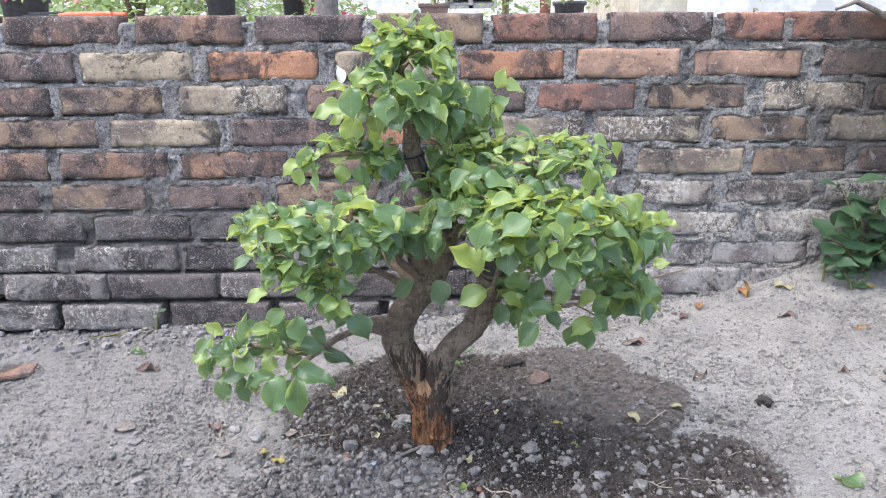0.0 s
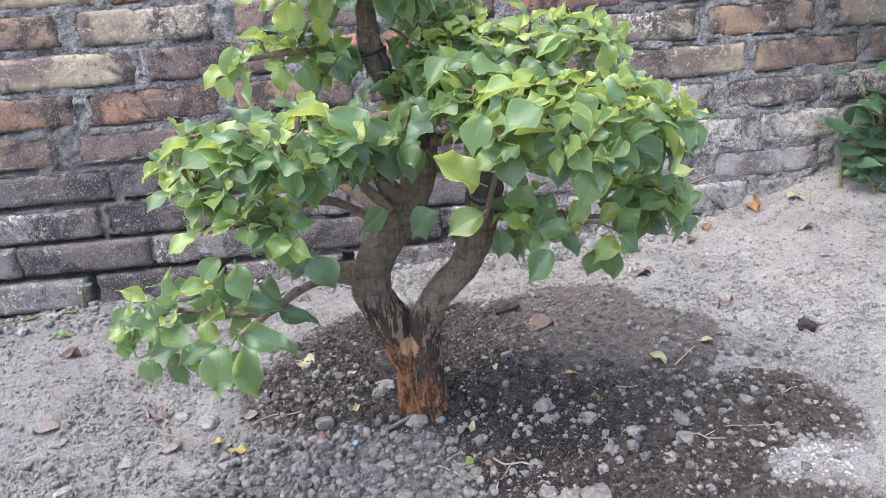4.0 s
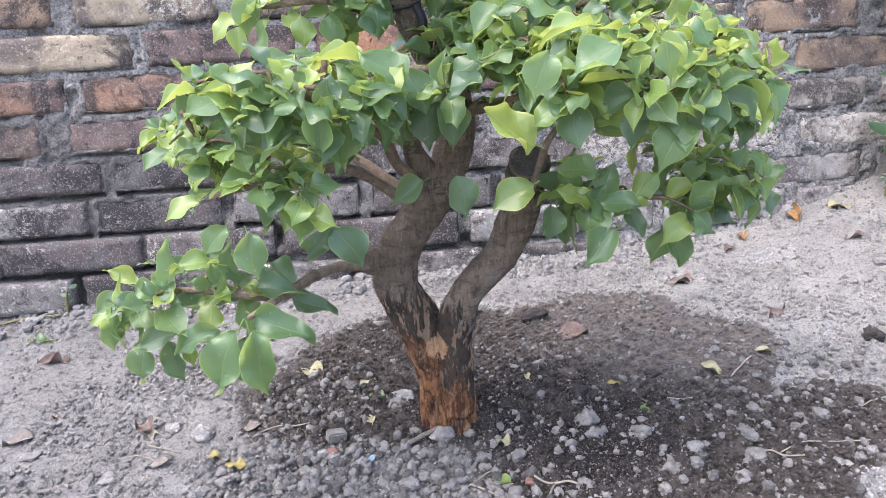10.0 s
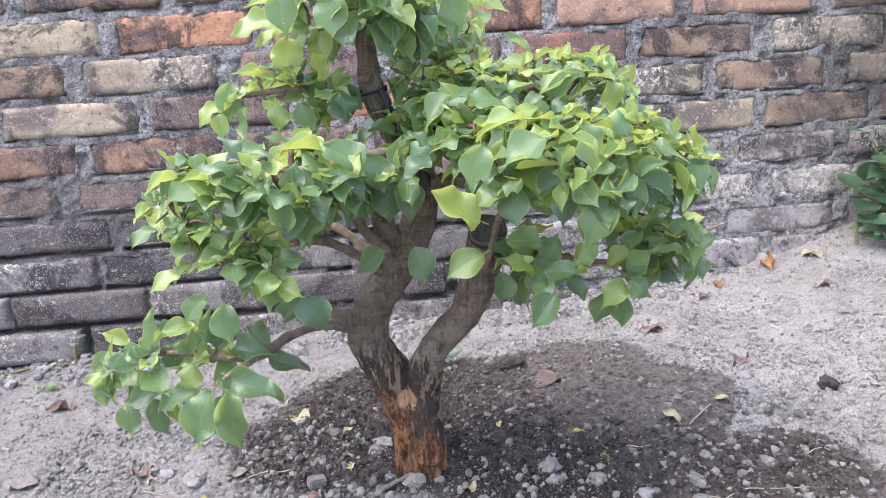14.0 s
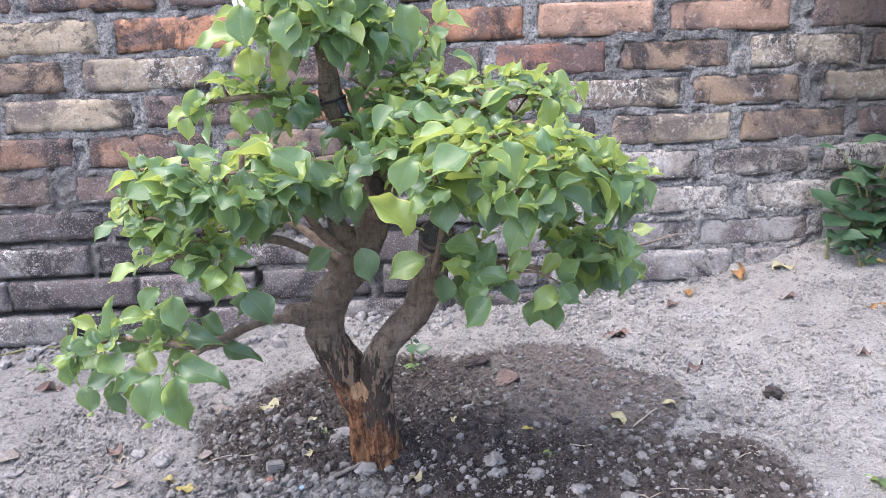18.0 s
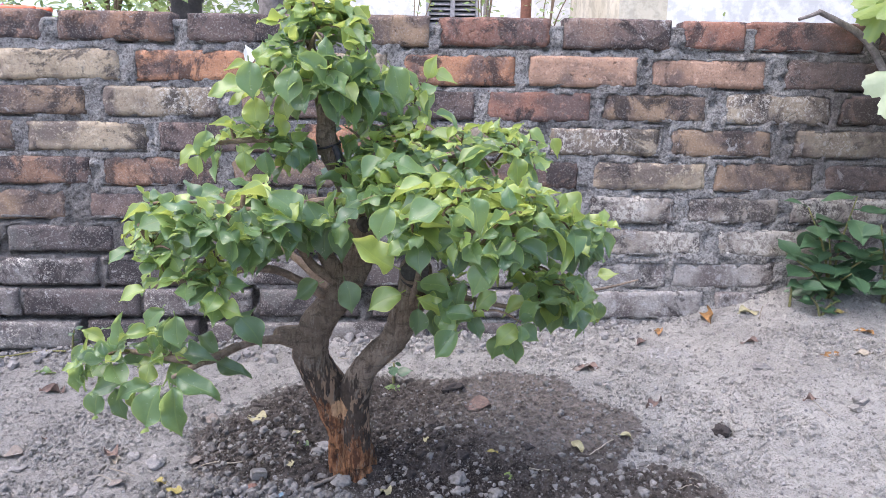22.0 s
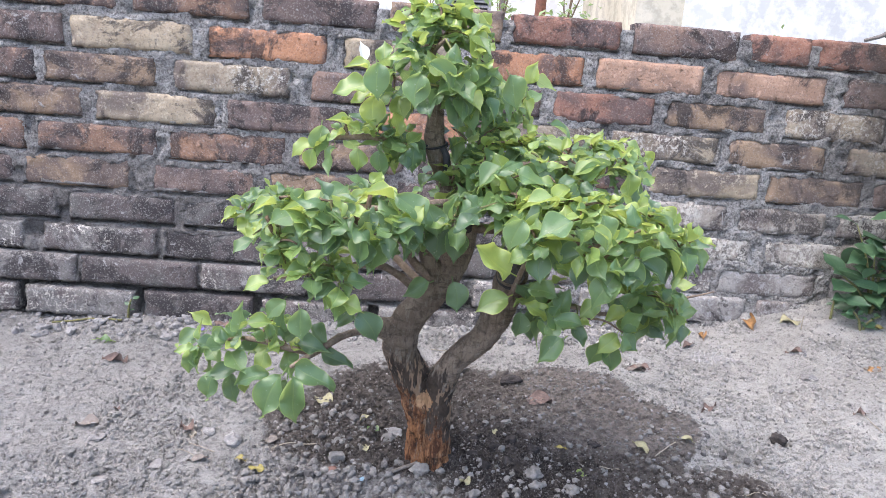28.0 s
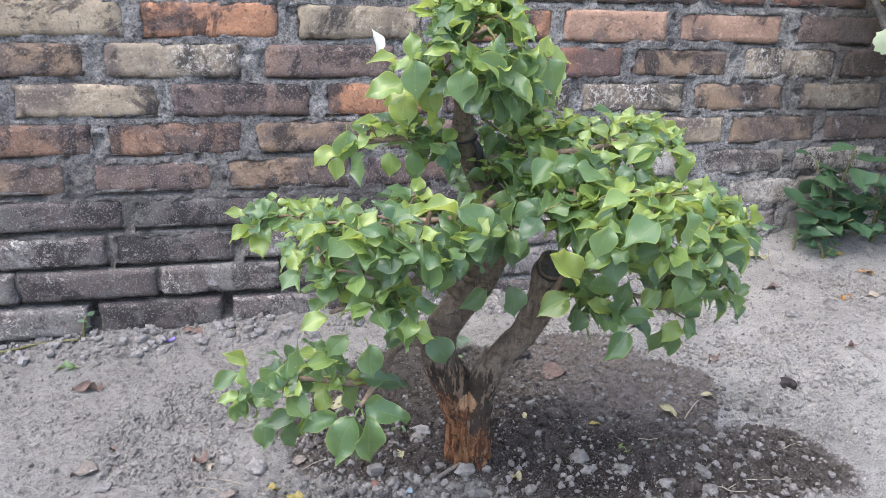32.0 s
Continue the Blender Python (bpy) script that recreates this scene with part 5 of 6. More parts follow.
def stone(x, y, rad, mat, label, seed, name="stone", category="stone", flat=0.8, sink=0.25):
    V, F = rock_big[seed % 6]
    r = random.Random(seed)
    S = np.array([rad * r.uniform(0.9, 1.25), rad * r.uniform(0.8, 1.0), rad * flat])
    ob = new(name, mesh_from(name, V * S, F, mat))
    ob.location = (x, y, float(top(x, y)) + rad * flat * (0.72 - sink) * 0.6)
    ob.rotation_euler = (r.uniform(-0.2, 0.2), r.uniform(-0.2, 0.2), r.uniform(0, 6.28))
    return tagged(ob, label, category, "loose stones" if name == "stone" else "")


stones = [(-0.022, 0.918, 0.0100), (0.003, 0.912, 0.0055), (-0.050, 0.940, 0.0053), (0.011, 0.875, 0.0077), (0.041, 0.862, 0.0072), (0.116, 0.898, 0.0110), (0.100, 0.888, 0.0045), (0.117, 0.874, 0.0078), (0.161, 0.864, 0.0062),
          (0.052, 0.908, 0.0043), (0.041, 0.948, 0.0043), (0.096, 0.852, 0.0038), (0.089, 0.809, 0.0067), (0.077, 0.802, 0.0048), (0.024, 0.829, 0.0048), (-0.017, 0.850, 0.0053), (-0.074, 0.887, 0.0067), (-0.113, 0.925, 0.0086),
          (-0.096, 1.000, 0.0053), (-0.060, 0.857, 0.0082), (-0.035, 0.860, 0.0067), (0.021, 0.885, 0.0048), (0.047, 0.818, 0.0048), (0.002, 0.820, 0.0053), (0.100, 1.031, 0.0075), (0.124, 1.038, 0.0047), (0.252, 0.951, 0.0042),
          (0.157, 0.873, 0.0057), (0.017, 1.164, 0.0042), (0.268, 1.131, 0.0042), (0.053, 1.092, 0.0052)]
stones += [(-0.042, 0.795, 0.0115), (-0.054, 0.784, 0.009), (0.130, 0.745, 0.0150), (0.092, 0.766, 0.0095), (0.108, 0.752, 0.0105), (0.194, 0.828, 0.0085), (0.246, 0.836, 0.0080), (0.243, 0.810, 0.0085),
           (0.166, 0.809, 0.0080), (0.313, 0.903, 0.0065), (0.346, 0.921, 0.0055), (0.296, 0.776, 0.0070), (0.275, 0.880, 0.0060), (0.325, 0.850, 0.0070), (0.215, 0.780, 0.0075), (0.150, 0.785, 0.0060), (-0.130, 0.915, 0.0085), (-0.065, 1.008, 0.0090)]
for i, (x, y, rad) in enumerate(stones):
    stone(x, y, rad, PALE_STONE, "pale grey crumbly stone lying on dark soil", i)
stone(-0.408, 0.893, 0.012, PALE_STONE, "flat whitish stone on dry soil", 31, flat=0.4)
stone(-0.357, 0.937, 0.011, STONE, "grey stone half sunk in dry soil", 32, flat=0.5)
stone(-0.455, 1.000, 0.010, STONE, "grey stone half sunk in dry soil", 33, flat=0.5)
stone(-0.272, 0.990, 0.012, STONE, "grey clod of earth beside the dug bed", 34)
stone(-0.309, 1.016, 0.009, STONE, "grey clod of earth on dry soil", 61)
stone(0.596, 1.152, 0.012, STONE, "grey clod of earth on dry soil", 64, flat=0.6)
stone(0.667, 1.011, 0.010, PALE_STONE, "pale pebble on dry soil", 65)
stone(0.655, 1.000, 0.008, PALE_STONE, "pale pebble on dry soil", 66)
stone(-0.062, 1.020, 0.013, STONE, "flat grey slab of stone beside the trunk", 67, flat=0.4)
RED_CHIP = plain("red_chip", (0.22, 0.125, 0.10), (0.17, 0.10, 0.08), 150, 0.9)
stone(-0.132, 0.926, 0.0055, RED_CHIP, "small reddish chip of brick among gravel", 68, "brick_chip", "rubble")
stone(0.044, 0.825, 0.0045, RED_CHIP, "small reddish chip of brick among gravel", 69, "brick_chip", "rubble")
stone(0.122, 1.161, 0.014, CLOD, "dark clod of damp earth at the edge of the bed", 70, "earth_clod", "clod", 0.6)
stone(0.470, 0.985, 0.0115, CLOD, "dark clod of damp earth on dry soil", 35, "earth_clod", "clod")
for i, (x, y) in enumerate(((0.045, 0.955), (0.075, 0.965), (0.06, 0.925), (0.09, 0.935), (0.125, 0.955), (0.05, 0.99), (0.10, 0.985), (0.21, 0.975))):
    stone(x, y, 0.008, CLOD, "dark crumbly clod of damp earth by the trunk", 40 + i, "earth_clod", "clod")
chip_bm = box(bmesh.new(), (0, 0, 0), (0.019, 0.013, 0.011), 0.0015)
chip = new("mortar_chip", bm_mesh("mortar_chip", chip_bm, PALE_STONE))
chip.location, chip.rotation_euler = (-0.130, 0.946, float(top(-0.13, 0.946)) + 0.005), (0.1, 0.15, 0.4)
tagged(chip, "pale angular chip of mortar on gravel", "rubble")
sh_bm = box(bmesh.new(), (0, 0, 0), (0.075, 0.045, 0.008), 0.002)
shard = new("brick_shard", bm_mesh("brick_shard", sh_bm, BRICKS["m"]))
shard.location, shard.rotation_euler = (-0.765, 1.245, float(top(-0.765, 1.245)) + 0.003), (0.06, -0.05, 0.15)
tagged(shard, "flat shard of red brick on dry soil", "brick")


lime = spots(380, 0.425, 0.53, 1.205, 1.285, 0.0006, 0.0024, 12, 2.0, lambda x, y: step(1.1, 0.5, np.hypot((x - 0.478) / 0.042, (y - 1.245) / 0.030) + 0.3 * vnoise(x, y, 0.016, 3)))
dust = spots(240, 0.28, 0.40, 0.70, 0.79, 0.0006, 0.0026, 13, 2.2, lambda x, y: step(1.1, 0.4, np.hypot((x - 0.335) / 0.055, (y - 0.742) / 0.030) + 0.3 * vnoise(x, y, 0.016, 5)))
scatter("sand_patch", dust, rock_fine, LIME, "spilt patch of pale sandy mortar on the soil", "sand", 13, 0.1)
scatter("lime_patch", lime, rock_fine, LIME, "small whitish patch of spilt lime on the soil", "lime", 12, 0.1)


def fallen(x, y, size, ang, mat, label, name="fallen_leaf", wide=0.6, fold=0.5, curl=0.5, wave=0.12, seed=0, lift=0.006):
    me = leaf_mesh(name, mat, wide, fold * 0.6, curl * 0.5, wave, seed)
    lift = min(lift, 0.007) * 0.7
    ob = new(name, me)
    r = random.Random(seed)
    ob.matrix_world = Matrix.Translation((x, y, float(top(x, y)) + lift)) @ Euler((r.uniform(-0.1, 0.25), r.uniform(-0.16, 0.16), radians(ang))).to_matrix().to_4x4() @ Matrix.Translation((0, -0.6 * size, 0)) @ Matrix.Diagonal((size, size, size, 1))
    return tagged(ob, label, "leaf", "fallen leaves")


big_leaf = fallen(0.598, 1.352, 0.052, 20, RUST, "curled orange-brown dead leaf by the wall", wide=0.6, fold=1.2, curl=0.9, wave=0.25, seed=1, lift=0.012)
big_leaf.matrix_world = Matrix.Translation((0.592, 1.358, float(top(0.592, 1.358)) + 0.010)) @ Euler((-0.35, 0.5, 2.5)).to_matrix().to_4x4() @ Matrix.Translation((0, -0.022, 0)) @ Matrix.Diagonal((0.038, 0.038, 0.038, 1))
fallen(0.500, 1.345, 0.036, 160, RUST, "shrivelled brown dead leaf by the wall", wide=0.45, fold=1.0, curl=0.6, seed=2, lift=0.010)
fallen(0.455, 1.300, 0.032, 120, DEAD, "shrivelled brown dead leaf on dry soil", wide=0.45, fold=0.9, seed=3)
fallen(0.155, 1.102, 0.050, 60, DEAD, "flat reddish-brown dead leaf on damp soil", wide=0.75, fold=0.2, curl=0.15, wave=0.12, seed=4)
fallen(0.335, 1.203, 0.036, 90, GREYLEAF, "grey-brown dead leaf on dry soil", wide=0.7, fold=0.3, seed=5)
fallen(0.665, 1.355, 0.045, -70, PALELEAF, "pale green fallen leaf by the wall", wide=0.7, fold=0.2, seed=6)
fallen(0.797, 1.300, 0.022, 80, YELLOW, "small yellow fallen leaf on dry soil", wide=0.7, fold=0.4, seed=7)
fallen(0.724, 1.179, 0.036, -90, RUST, "small ochre fallen leaf on dry soil", wide=0.6, fold=0.4, seed=8)
fallen(-0.166, 1.105, 0.036, 60, PALELEAF, "pale yellow fallen leaf beside the gravel", wide=0.8, fold=0.3, seed=9)
fallen(-0.227, 0.925, 0.021, 90, YELLOW, "small yellow fallen leaf on gravel", wide=0.75, fold=0.15, curl=0.1, seed=10)
fallen(-0.253, 0.948, 0.022, -60, YELLOW, "small yellow fallen leaf on gravel", wide=0.65, fold=0.3, seed=11)
fallen(0.488, 0.788, 0.045, 30, LEAF, "fresh green fallen leaf on dry soil", wide=0.75, fold=0.4, seed=12)
fallen(0.182, 0.908, 0.022, -80, YOUNG, "torn green leaf scrap on dark soil", wide=0.9, fold=0.2, seed=13)
fallen(0.340, 0.985, 0.026, 30, PALELEAF, "pale green fallen leaf on dark soil", wide=0.55, fold=0.5, seed=14)
fallen(0.275, 0.970, 0.034, 20, PALELEAF, "wilted pale green leaf on a stalk", wide=0.4, fold=0.9, seed=15)
fallen(-0.484, 1.036, 0.040, 80, GREYLEAF, "grey curled dead leaf on dry soil", wide=0.6, fold=0.7, seed=16)
fallen(-0.343, 1.022, 0.024, 60, DEAD, "crumpled brown dead leaf on dry soil", wide=0.8, fold=0.9, wave=0.3, seed=17)
fallen(-0.334, 1.014, 0.019, 200, STRAW, "crumpled tan dead leaf on dry soil", wide=0.8, fold=0.9, wave=0.3, seed=18)
fallen(-0.560, 1.290, 0.036, -90, LEAF, "green fallen leaf on dry soil", wide=0.5, fold=0.3, seed=19)
fallen(-0.517, 1.229, 0.045, 80, DEAD, "shrivelled reddish dead leaf on dry soil", wide=0.45, fold=1.0, wave=0.25, seed=20)
fallen(-0.306, 0.943, 0.030, 85, GREYLEAF, "flat grey dead leaf on dry soil", wide=0.45, fold=0.4, seed=21)
fallen(0.165, 0.965, 0.016, 80, YELLOW, "small yellowish fallen leaf on dark soil", wide=0.45, fold=0.6, seed=22)
fallen(-0.105, 1.000, 0.028, 120, GREYLEAF, "grey dead leaf by the trunk", wide=0.7, fold=0.3, seed=24)
fallen(0.02, 0.835, 0.022, 50, YOUNG, "torn green leaf scrap on gravel", wide=0.8, fold=0.3, seed=25)
TEAL = plain("teal_scrap", (0.20, 0.30, 0.36), (0.16, 0.25, 0.31), 200, 0.5)
VIOLET = plain("violet_petal", (0.20, 0.16, 0.50), (0.26, 0.20, 0.55), 200, 0.6)
scrap = fallen(-0.097, 0.902, 0.013, 40, TEAL, "tiny torn scrap of teal plastic on gravel", "plastic_scrap", wide=0.9, fold=0.4, seed=31)
tagged(scrap, "tiny torn scrap of teal plastic on gravel", "scrap")
fallen(-0.418, 1.349, 0.022, 20, VIOLET, "fallen violet flower petal by the wall", "fallen_petal", wide=0.9, fold=0.3, seed=32)
fallen(0.032, 0.887, 0.018, 70, PALELEAF, "torn yellow-green leaf scrap on dark soil", wide=0.9, fold=0.4, wave=0.2, seed=33)
fallen(-0.087, 1.029, 0.024, 50, LEAF, "torn green leaf beside the trunk", wide=0.6, fold=0.5, seed=34)
fallen(-0.095, 0.975, 0.022, 10, PALELEAF, "wilted grey-green leaf on gravel", wide=0.6, fold=0.6, seed=35)
fallen(-0.102, 1.059, 0.022, 130, PALELEAF, "wilted pale leaf on dark soil", wide=0.5, fold=0.5, seed=36)
fallen(0.080, 1.002, 0.016, 0, PALELEAF, "small pale leaf scrap on dark soil", wide=0.5, fold=0.6, seed=37)
fallen(0.344, 1.207, 0.034, 80, DEAD, "brown dead leaf on dry soil", wide=0.6, fold=0.4, seed=38)
fallen(-0.221, 0.987, 0.026, 80, GREYLEAF, "flat grey-brown dead leaf on gravel", wide=0.6, fold=0.2, seed=39)
fallen(-0.455, 1.077, 0.024, 80, DEAD, "small dark dead leaf on dry soil", wide=0.5, fold=0.5, seed=40)
fallen(-0.233, 1.102, 0.034, 75, GREYLEAF, "flat grey-brown dead leaf on dry soil", wide=0.6, fold=0.15, curl=0.1, seed=41)
fallen(-0.379, 1.366, 0.036, 70, DEAD, "flat grey-brown dead leaf by the wall", wide=0.6, fold=0.2, curl=0.15, seed=42)
fallen(0.409, 1.077, 0.030, 110, DEAD, "shredded brown dead leaf on dry soil", wide=0.45, fold=0.8, wave=0.3, seed=43)
fallen(0.625, 1.247, 0.036, 80, DEAD, "curled brown dead leaf on dry soil", wide=0.4, fold=0.7, seed=44)
fallen(0.765, 1.168, 0.032, 70, STRAW, "tan dead leaf on dry soil", wide=0.6, fold=0.4, seed=45)
fallen(0.810, 1.242, 0.030, 60, RUST, "curled tan dead leaf on dry soil", wide=0.5, fold=0.7, seed=46)
fallen(0.611, 1.033, 0.018, 80, DEAD, "shrivelled brown seed head on dry soil", wide=0.6, fold=0.8, wave=0.3, seed=47)
fallen(0.03, 1.19, 0.028, 70, LEAF, "small green leaf on dry soil behind the trunk", wide=0.7, fold=0.3, seed=26)


def stick(x, y, length, ang, mat=STRAW, r=0.0008, label="dry straw-coloured twig on the soil", bend=0.1):
    a = radians(ang)
    pts = []
    for k in range(5):
        t = k / 4 - 0.5
        xx = x + t * length * math.cos(a) - bend * length * (0.25 - t * t) * math.sin(a)
        yy = y + t * length * math.sin(a) + bend * length * (0.25 - t * t) * math.cos(a)
        pts.append((xx, yy, float(top(xx, yy)) + r * 2.0 + 0.001, r))
    return tagged(new("twig", tube("twig", pts, mat, 5, 3)), label, "twig", "twigs on the soil")


stick(0.305, 0.962, 0.050, 40, r=0.0009)
stick(0.385, 0.861, 0.040, 8, r=0.0006)
stick(0.375, 0.850, 0.030, -8, r=0.0006)
stick(0.220, 0.915, 0.030, -15)
stick(-0.62, 1.365, 0.12, 4, GREENTWIG, 0.0018, "dry green-brown stem along the wall foot", 0.25)
stick(-0.326, 0.958, 0.045, -35, r=0.0006)
stick(-0.042, 0.921, 0.034, 22, GREYLEAF, 0.0026, "grey dead twig lying at the foot of the trunk")
stick(0.300, 0.800, 0.080, -5, bend=0.3, r=0.0006)
stick(0.68, 1.34, 0.05, 60)
stick(-0.02, 1.30, 0.10, -10)
stick(0.055, 0.80, 0.05, 60)
stick(0.26, 0.80, 0.035, -40)
stick(0.613, 1.010, 0.050, -85, r=0.0006)
stick(-0.189, 0.979, 0.060, 12, r=0.0008)
stick(0.066, 0.817, 0.040, -25, r=0.0010)
stick(0.007, 0.822, 0.045, -50, r=0.0010)
stick(0.001, 0.843, 0.030, 30, r=0.0007)
stick(0.015, 0.845, 0.030, 75, r=0.0006)
stick(-0.31, 0.975, 0.045, -30, r=0.0006)

# ---- weed at the foot of the wall ----
weed_leaf = [leaf_mesh("leaf", WEED, w, 0.15, c_, 0.03, 50 + i, n=7) for i, (w, c_) in enumerate(((0.62, 0.2), (0.55, 0.35), (0.7, 0.1)))]


def weed(x, y, label, stems, seed):
    z0 = float(lie(x, y))
    w = empty("weed", (x, y, z0))
    tagged(w, label, "weed plant", "weeds by the wall")
    r = random.Random(seed)
    for dx, dy, h, size, n in stems:
        n, size = int(n * 1.15), size * 0.95
        pts = [(0, 0, -0.01, 0.0028), (dx * 0.3, dy * 0.3, h * 0.5, 0.0022), (dx, dy, h, 0.0012)]
        part("stem", tube("stem", pts, GREENTWIG, 6, 4), w)
        line = spline(pts, 8)
        for k in range(n):
            q = line[int((len(line) - 1) * (0.25 + 0.75 * (k + 1) / n))]
            ang = k * 2.4 + r.uniform(-0.5, 0.5)
            along = Vector((math.cos(ang), math.sin(ang) * 0.8 - 0.25, r.uniform(-0.5, 0.5)))
            ob = part("leaf", r.choice(weed_leaf), w)
            ob.matrix_basis = leaf_pose(Vector(q[:3]), along, Vector((r.uniform(-0.4, 0.4), -r.uniform(0.2, 0.9), 1)), size * r.uniform(0.5, 1.0))
    return w


weed(0.805, 1.350, "dark green broad-leaved weed growing at the wall foot", [(-0.055, 0.0, 0.165, 0.075, 9), (-0.095, -0.02, 0.085, 0.07, 8), (0.03, 0.0, 0.185, 0.075, 9), (0.05, -0.05, 0.10, 0.065, 8), (-0.075, -0.03, 0.035, 0.05, 6), (0.0, -0.06, 0.06, 0.055, 7), (-0.02, -0.01, 0.13, 0.07, 7)], 1)
weed(0.895, 1.335, "dark green leafy weed growing at the wall foot", [(0.03, -0.02, 0.20, 0.075, 9), (-0.04, -0.03, 0.14, 0.07, 9), (0.05, -0.05, 0.08, 0.06, 7), (-0.03, -0.07, 0.05, 0.05, 6)], 2)
weed(0.765, 1.300, "low weed seedling with small leaves on dry soil", [(-0.02, 0.0, 0.035, 0.035, 5), (0.03, 0.0, 0.03, 0.03, 5)], 3)
weed(0.73, 1.34, "tiny weed seedling by the wall", [(0.0, 0.0, 0.05, 0.02, 4)], 4)
weed(0.03, 1.215, "small green seedling behind the trunk", [(0.0, 0.0, 0.03, 0.03, 4)], 5)
weed(-0.555, 1.385, "tiny weed sprouting from a wall joint", [(0.01, -0.01, 0.04, 0.018, 4)], 6)

# ---- overhanging branch on the wall, with an unseen crown added for shade ----
over = empty("overhanging_branch", (0.83, 1.39, 0.70))
tagged(over, "bare grey branch resting on the wall, with pale lobed leaves and an added unseen crown for shade", "branch")
oi = Matrix.Translation((-0.83, -1.39, -0.70))


def over_part(name, me, label=""):
    ob = part(name, me, over, label)
    ob.matrix_parent_inverse = oi
    return ob


over_part("bough", tube("bough", [(1.05, 1.36, 0.50, 0.0078), (0.93, 1.37, 0.565, 0.0074), (0.880, 1.378, 0.620, 0.0066), (0.850, 1.38, 0.664, 0.0062), (0.822, 1.385, 0.694, 0.0062), (0.775, 1.385, 0.717, 0.0051), (0.748, 1.383, 0.728, 0.0045)], DARKTRUNK, 10, 6))
over_part("spur", tube("spur", [(0.750, 1.383, 0.727, 0.0039), (0.738, 1.381, 0.722, 0.0035), (0.714, 1.380, 0.714, 0.0033)], DARKTRUNK, 8, 5))
over_part("twig", tube("twig", [(0.96, 1.36, 0.74, 0.003), (0.90, 1.34, 0.745, 0.0022), (0.83, 1.33, 0.74, 0.0012)], GREENTWIG, 6, 5))


def lobed_leaf(mat, seed):
    """A hand-shaped leaf with five lobes, length about 1."""
    r = random.Random(seed)
    verts, faces, uvs = [(0, 0.2, 0)], [], [(0.5, 0.2)]
    n = 60
    for k in range(n):
        a = -math.pi / 2 + 2 * math.pi * (k + 0.5) / n
        lobe = abs(math.cos((a - math.pi / 2) * 2.5)) ** 0.7
        rr = (0.30 + 0.30 * lobe) * (1.0 if math.sin(a) > -0.3 else 0.55) * (1 + 0.05 * math.sin(k * 2.6))
        x, y = rr * math.cos(a) * 0.9, 0.35 + rr * math.sin(a)
        verts.append((x, y, -0.25 * (x * x + y * y) + 0.05 * math.sin(a * 5)))
        uvs.append((0.5 + 0.48 * x, y))
    for k in range(n):
        faces.append((0, 1 + k, 1 + (k + 1) % n))
    return mesh_from("leaf", verts, faces, mat, True, uvs)


# added twigs beyond the view, carrying the shading leaves below
over_part("twig", tube("twig", [(1.25, 1.40, 0.72, 0.008), (1.10, 1.30, 0.86, 0.006), (0.96, 1.22, 0.93, 0.003)], DARKTRUNK, 6, 5))
over_part("twig", tube("twig", [(1.25, 1.40, 0.72, 0.008), (1.16, 1.15, 0.95, 0.005), (1.05, 1.00, 1.02, 0.003)], DARKTRUNK, 6, 5))
over_part("twig", tube("twig", [(1.25, 1.40, 0.72, 0.008), (1.15, 1.30, 1.10, 0.006), (0.95, 1.15, 1.28, 0.004), (0.72, 1.0, 1.32, 0.002)], DARKTRUNK, 6, 5))
over_part("twig", tube("twig", [(1.25, 1.40, 0.55, 0.008), (1.25, 1.40, 0.72, 0.008)], DARKTRUNK, 6, 5))
pale_lobed, lime_lobed = lobed_leaf(LIGHT_LEAF, 1), lobed_leaf(LIME_LEAF, 2)
ro = random.Random(21)
# unseen leaves, added to keep light off the right end of the wall
for k in range(230):
    ob = over_part("leaf", pale_lobed if k % 2 else lime_lobed)
    at = Vector((ro.uniform(1.02, 1.4), ro.uniform(1.12, 1.40), ro.uniform(0.50, 1.12))) if k < 90 else Vector((ro.uniform(0.78, 1.5), ro.uniform(0.80, 1.45), ro.uniform(1.16, 1.45)))
    ob.matrix_basis = leaf_pose(at, (ro.uniform(-1, 1), ro.uniform(-1, 1), -0.3), (ro.uniform(-0.4, 0.4), ro.uniform(-0.4, 0.4), 1), ro.uniform(0.13, 0.19))
for me, base, along, face, s in (
    (pale_lobed, (0.868, 1.30, 0.645), (-0.5, -0.25, -1.0), (-0.5, -1, 0.5), 0.105),
    (lime_lobed, (0.835, 1.33, 0.742), (-0.4, -0.2, -1), (0, -1, 0.4), 0.075),
    (lime_lobed, (0.85, 1.33, 0.745), (-1.0, -0.2, -0.25), (0, -0.5, 1), 0.085),
    (pale_lobed, (0.90, 1.34, 0.745), (0.1, -0.3, -1), (0.3, -1, 0.3), 0.085),
    (lime_lobed, (0.91, 1.34, 0.72), (-0.2, -0.3, -1), (0, -1, 0.4), 0.08),
    (lime_lobed, (0.90, 1.33, 0.76), (-0.3, -0.5, 0.5), (0, -0.7, 1), 0.10)):
    ob = over_part("leaf", me)
    ob.matrix_basis = leaf_pose(Vector(base), along, face, s)

# ---- garden shears on the wall ----
ORANGE = plain("orange_plastic", (0.75, 0.13, 0.045), (0.68, 0.11, 0.04), 200, 0.45, 500, 0.0002, 0.5)
BLACK = plain("black_steel", (0.05, 0.05, 0.055), (0.08, 0.08, 0.085), 200, 0.4, 500, 0.0002, 0.5)
shears = empty("garden_shears", (-0.66, 1.445, WALL_TOP + 0.004))
tagged(shears, "garden shears with orange handles and dark blades lying on the wall", "shears")
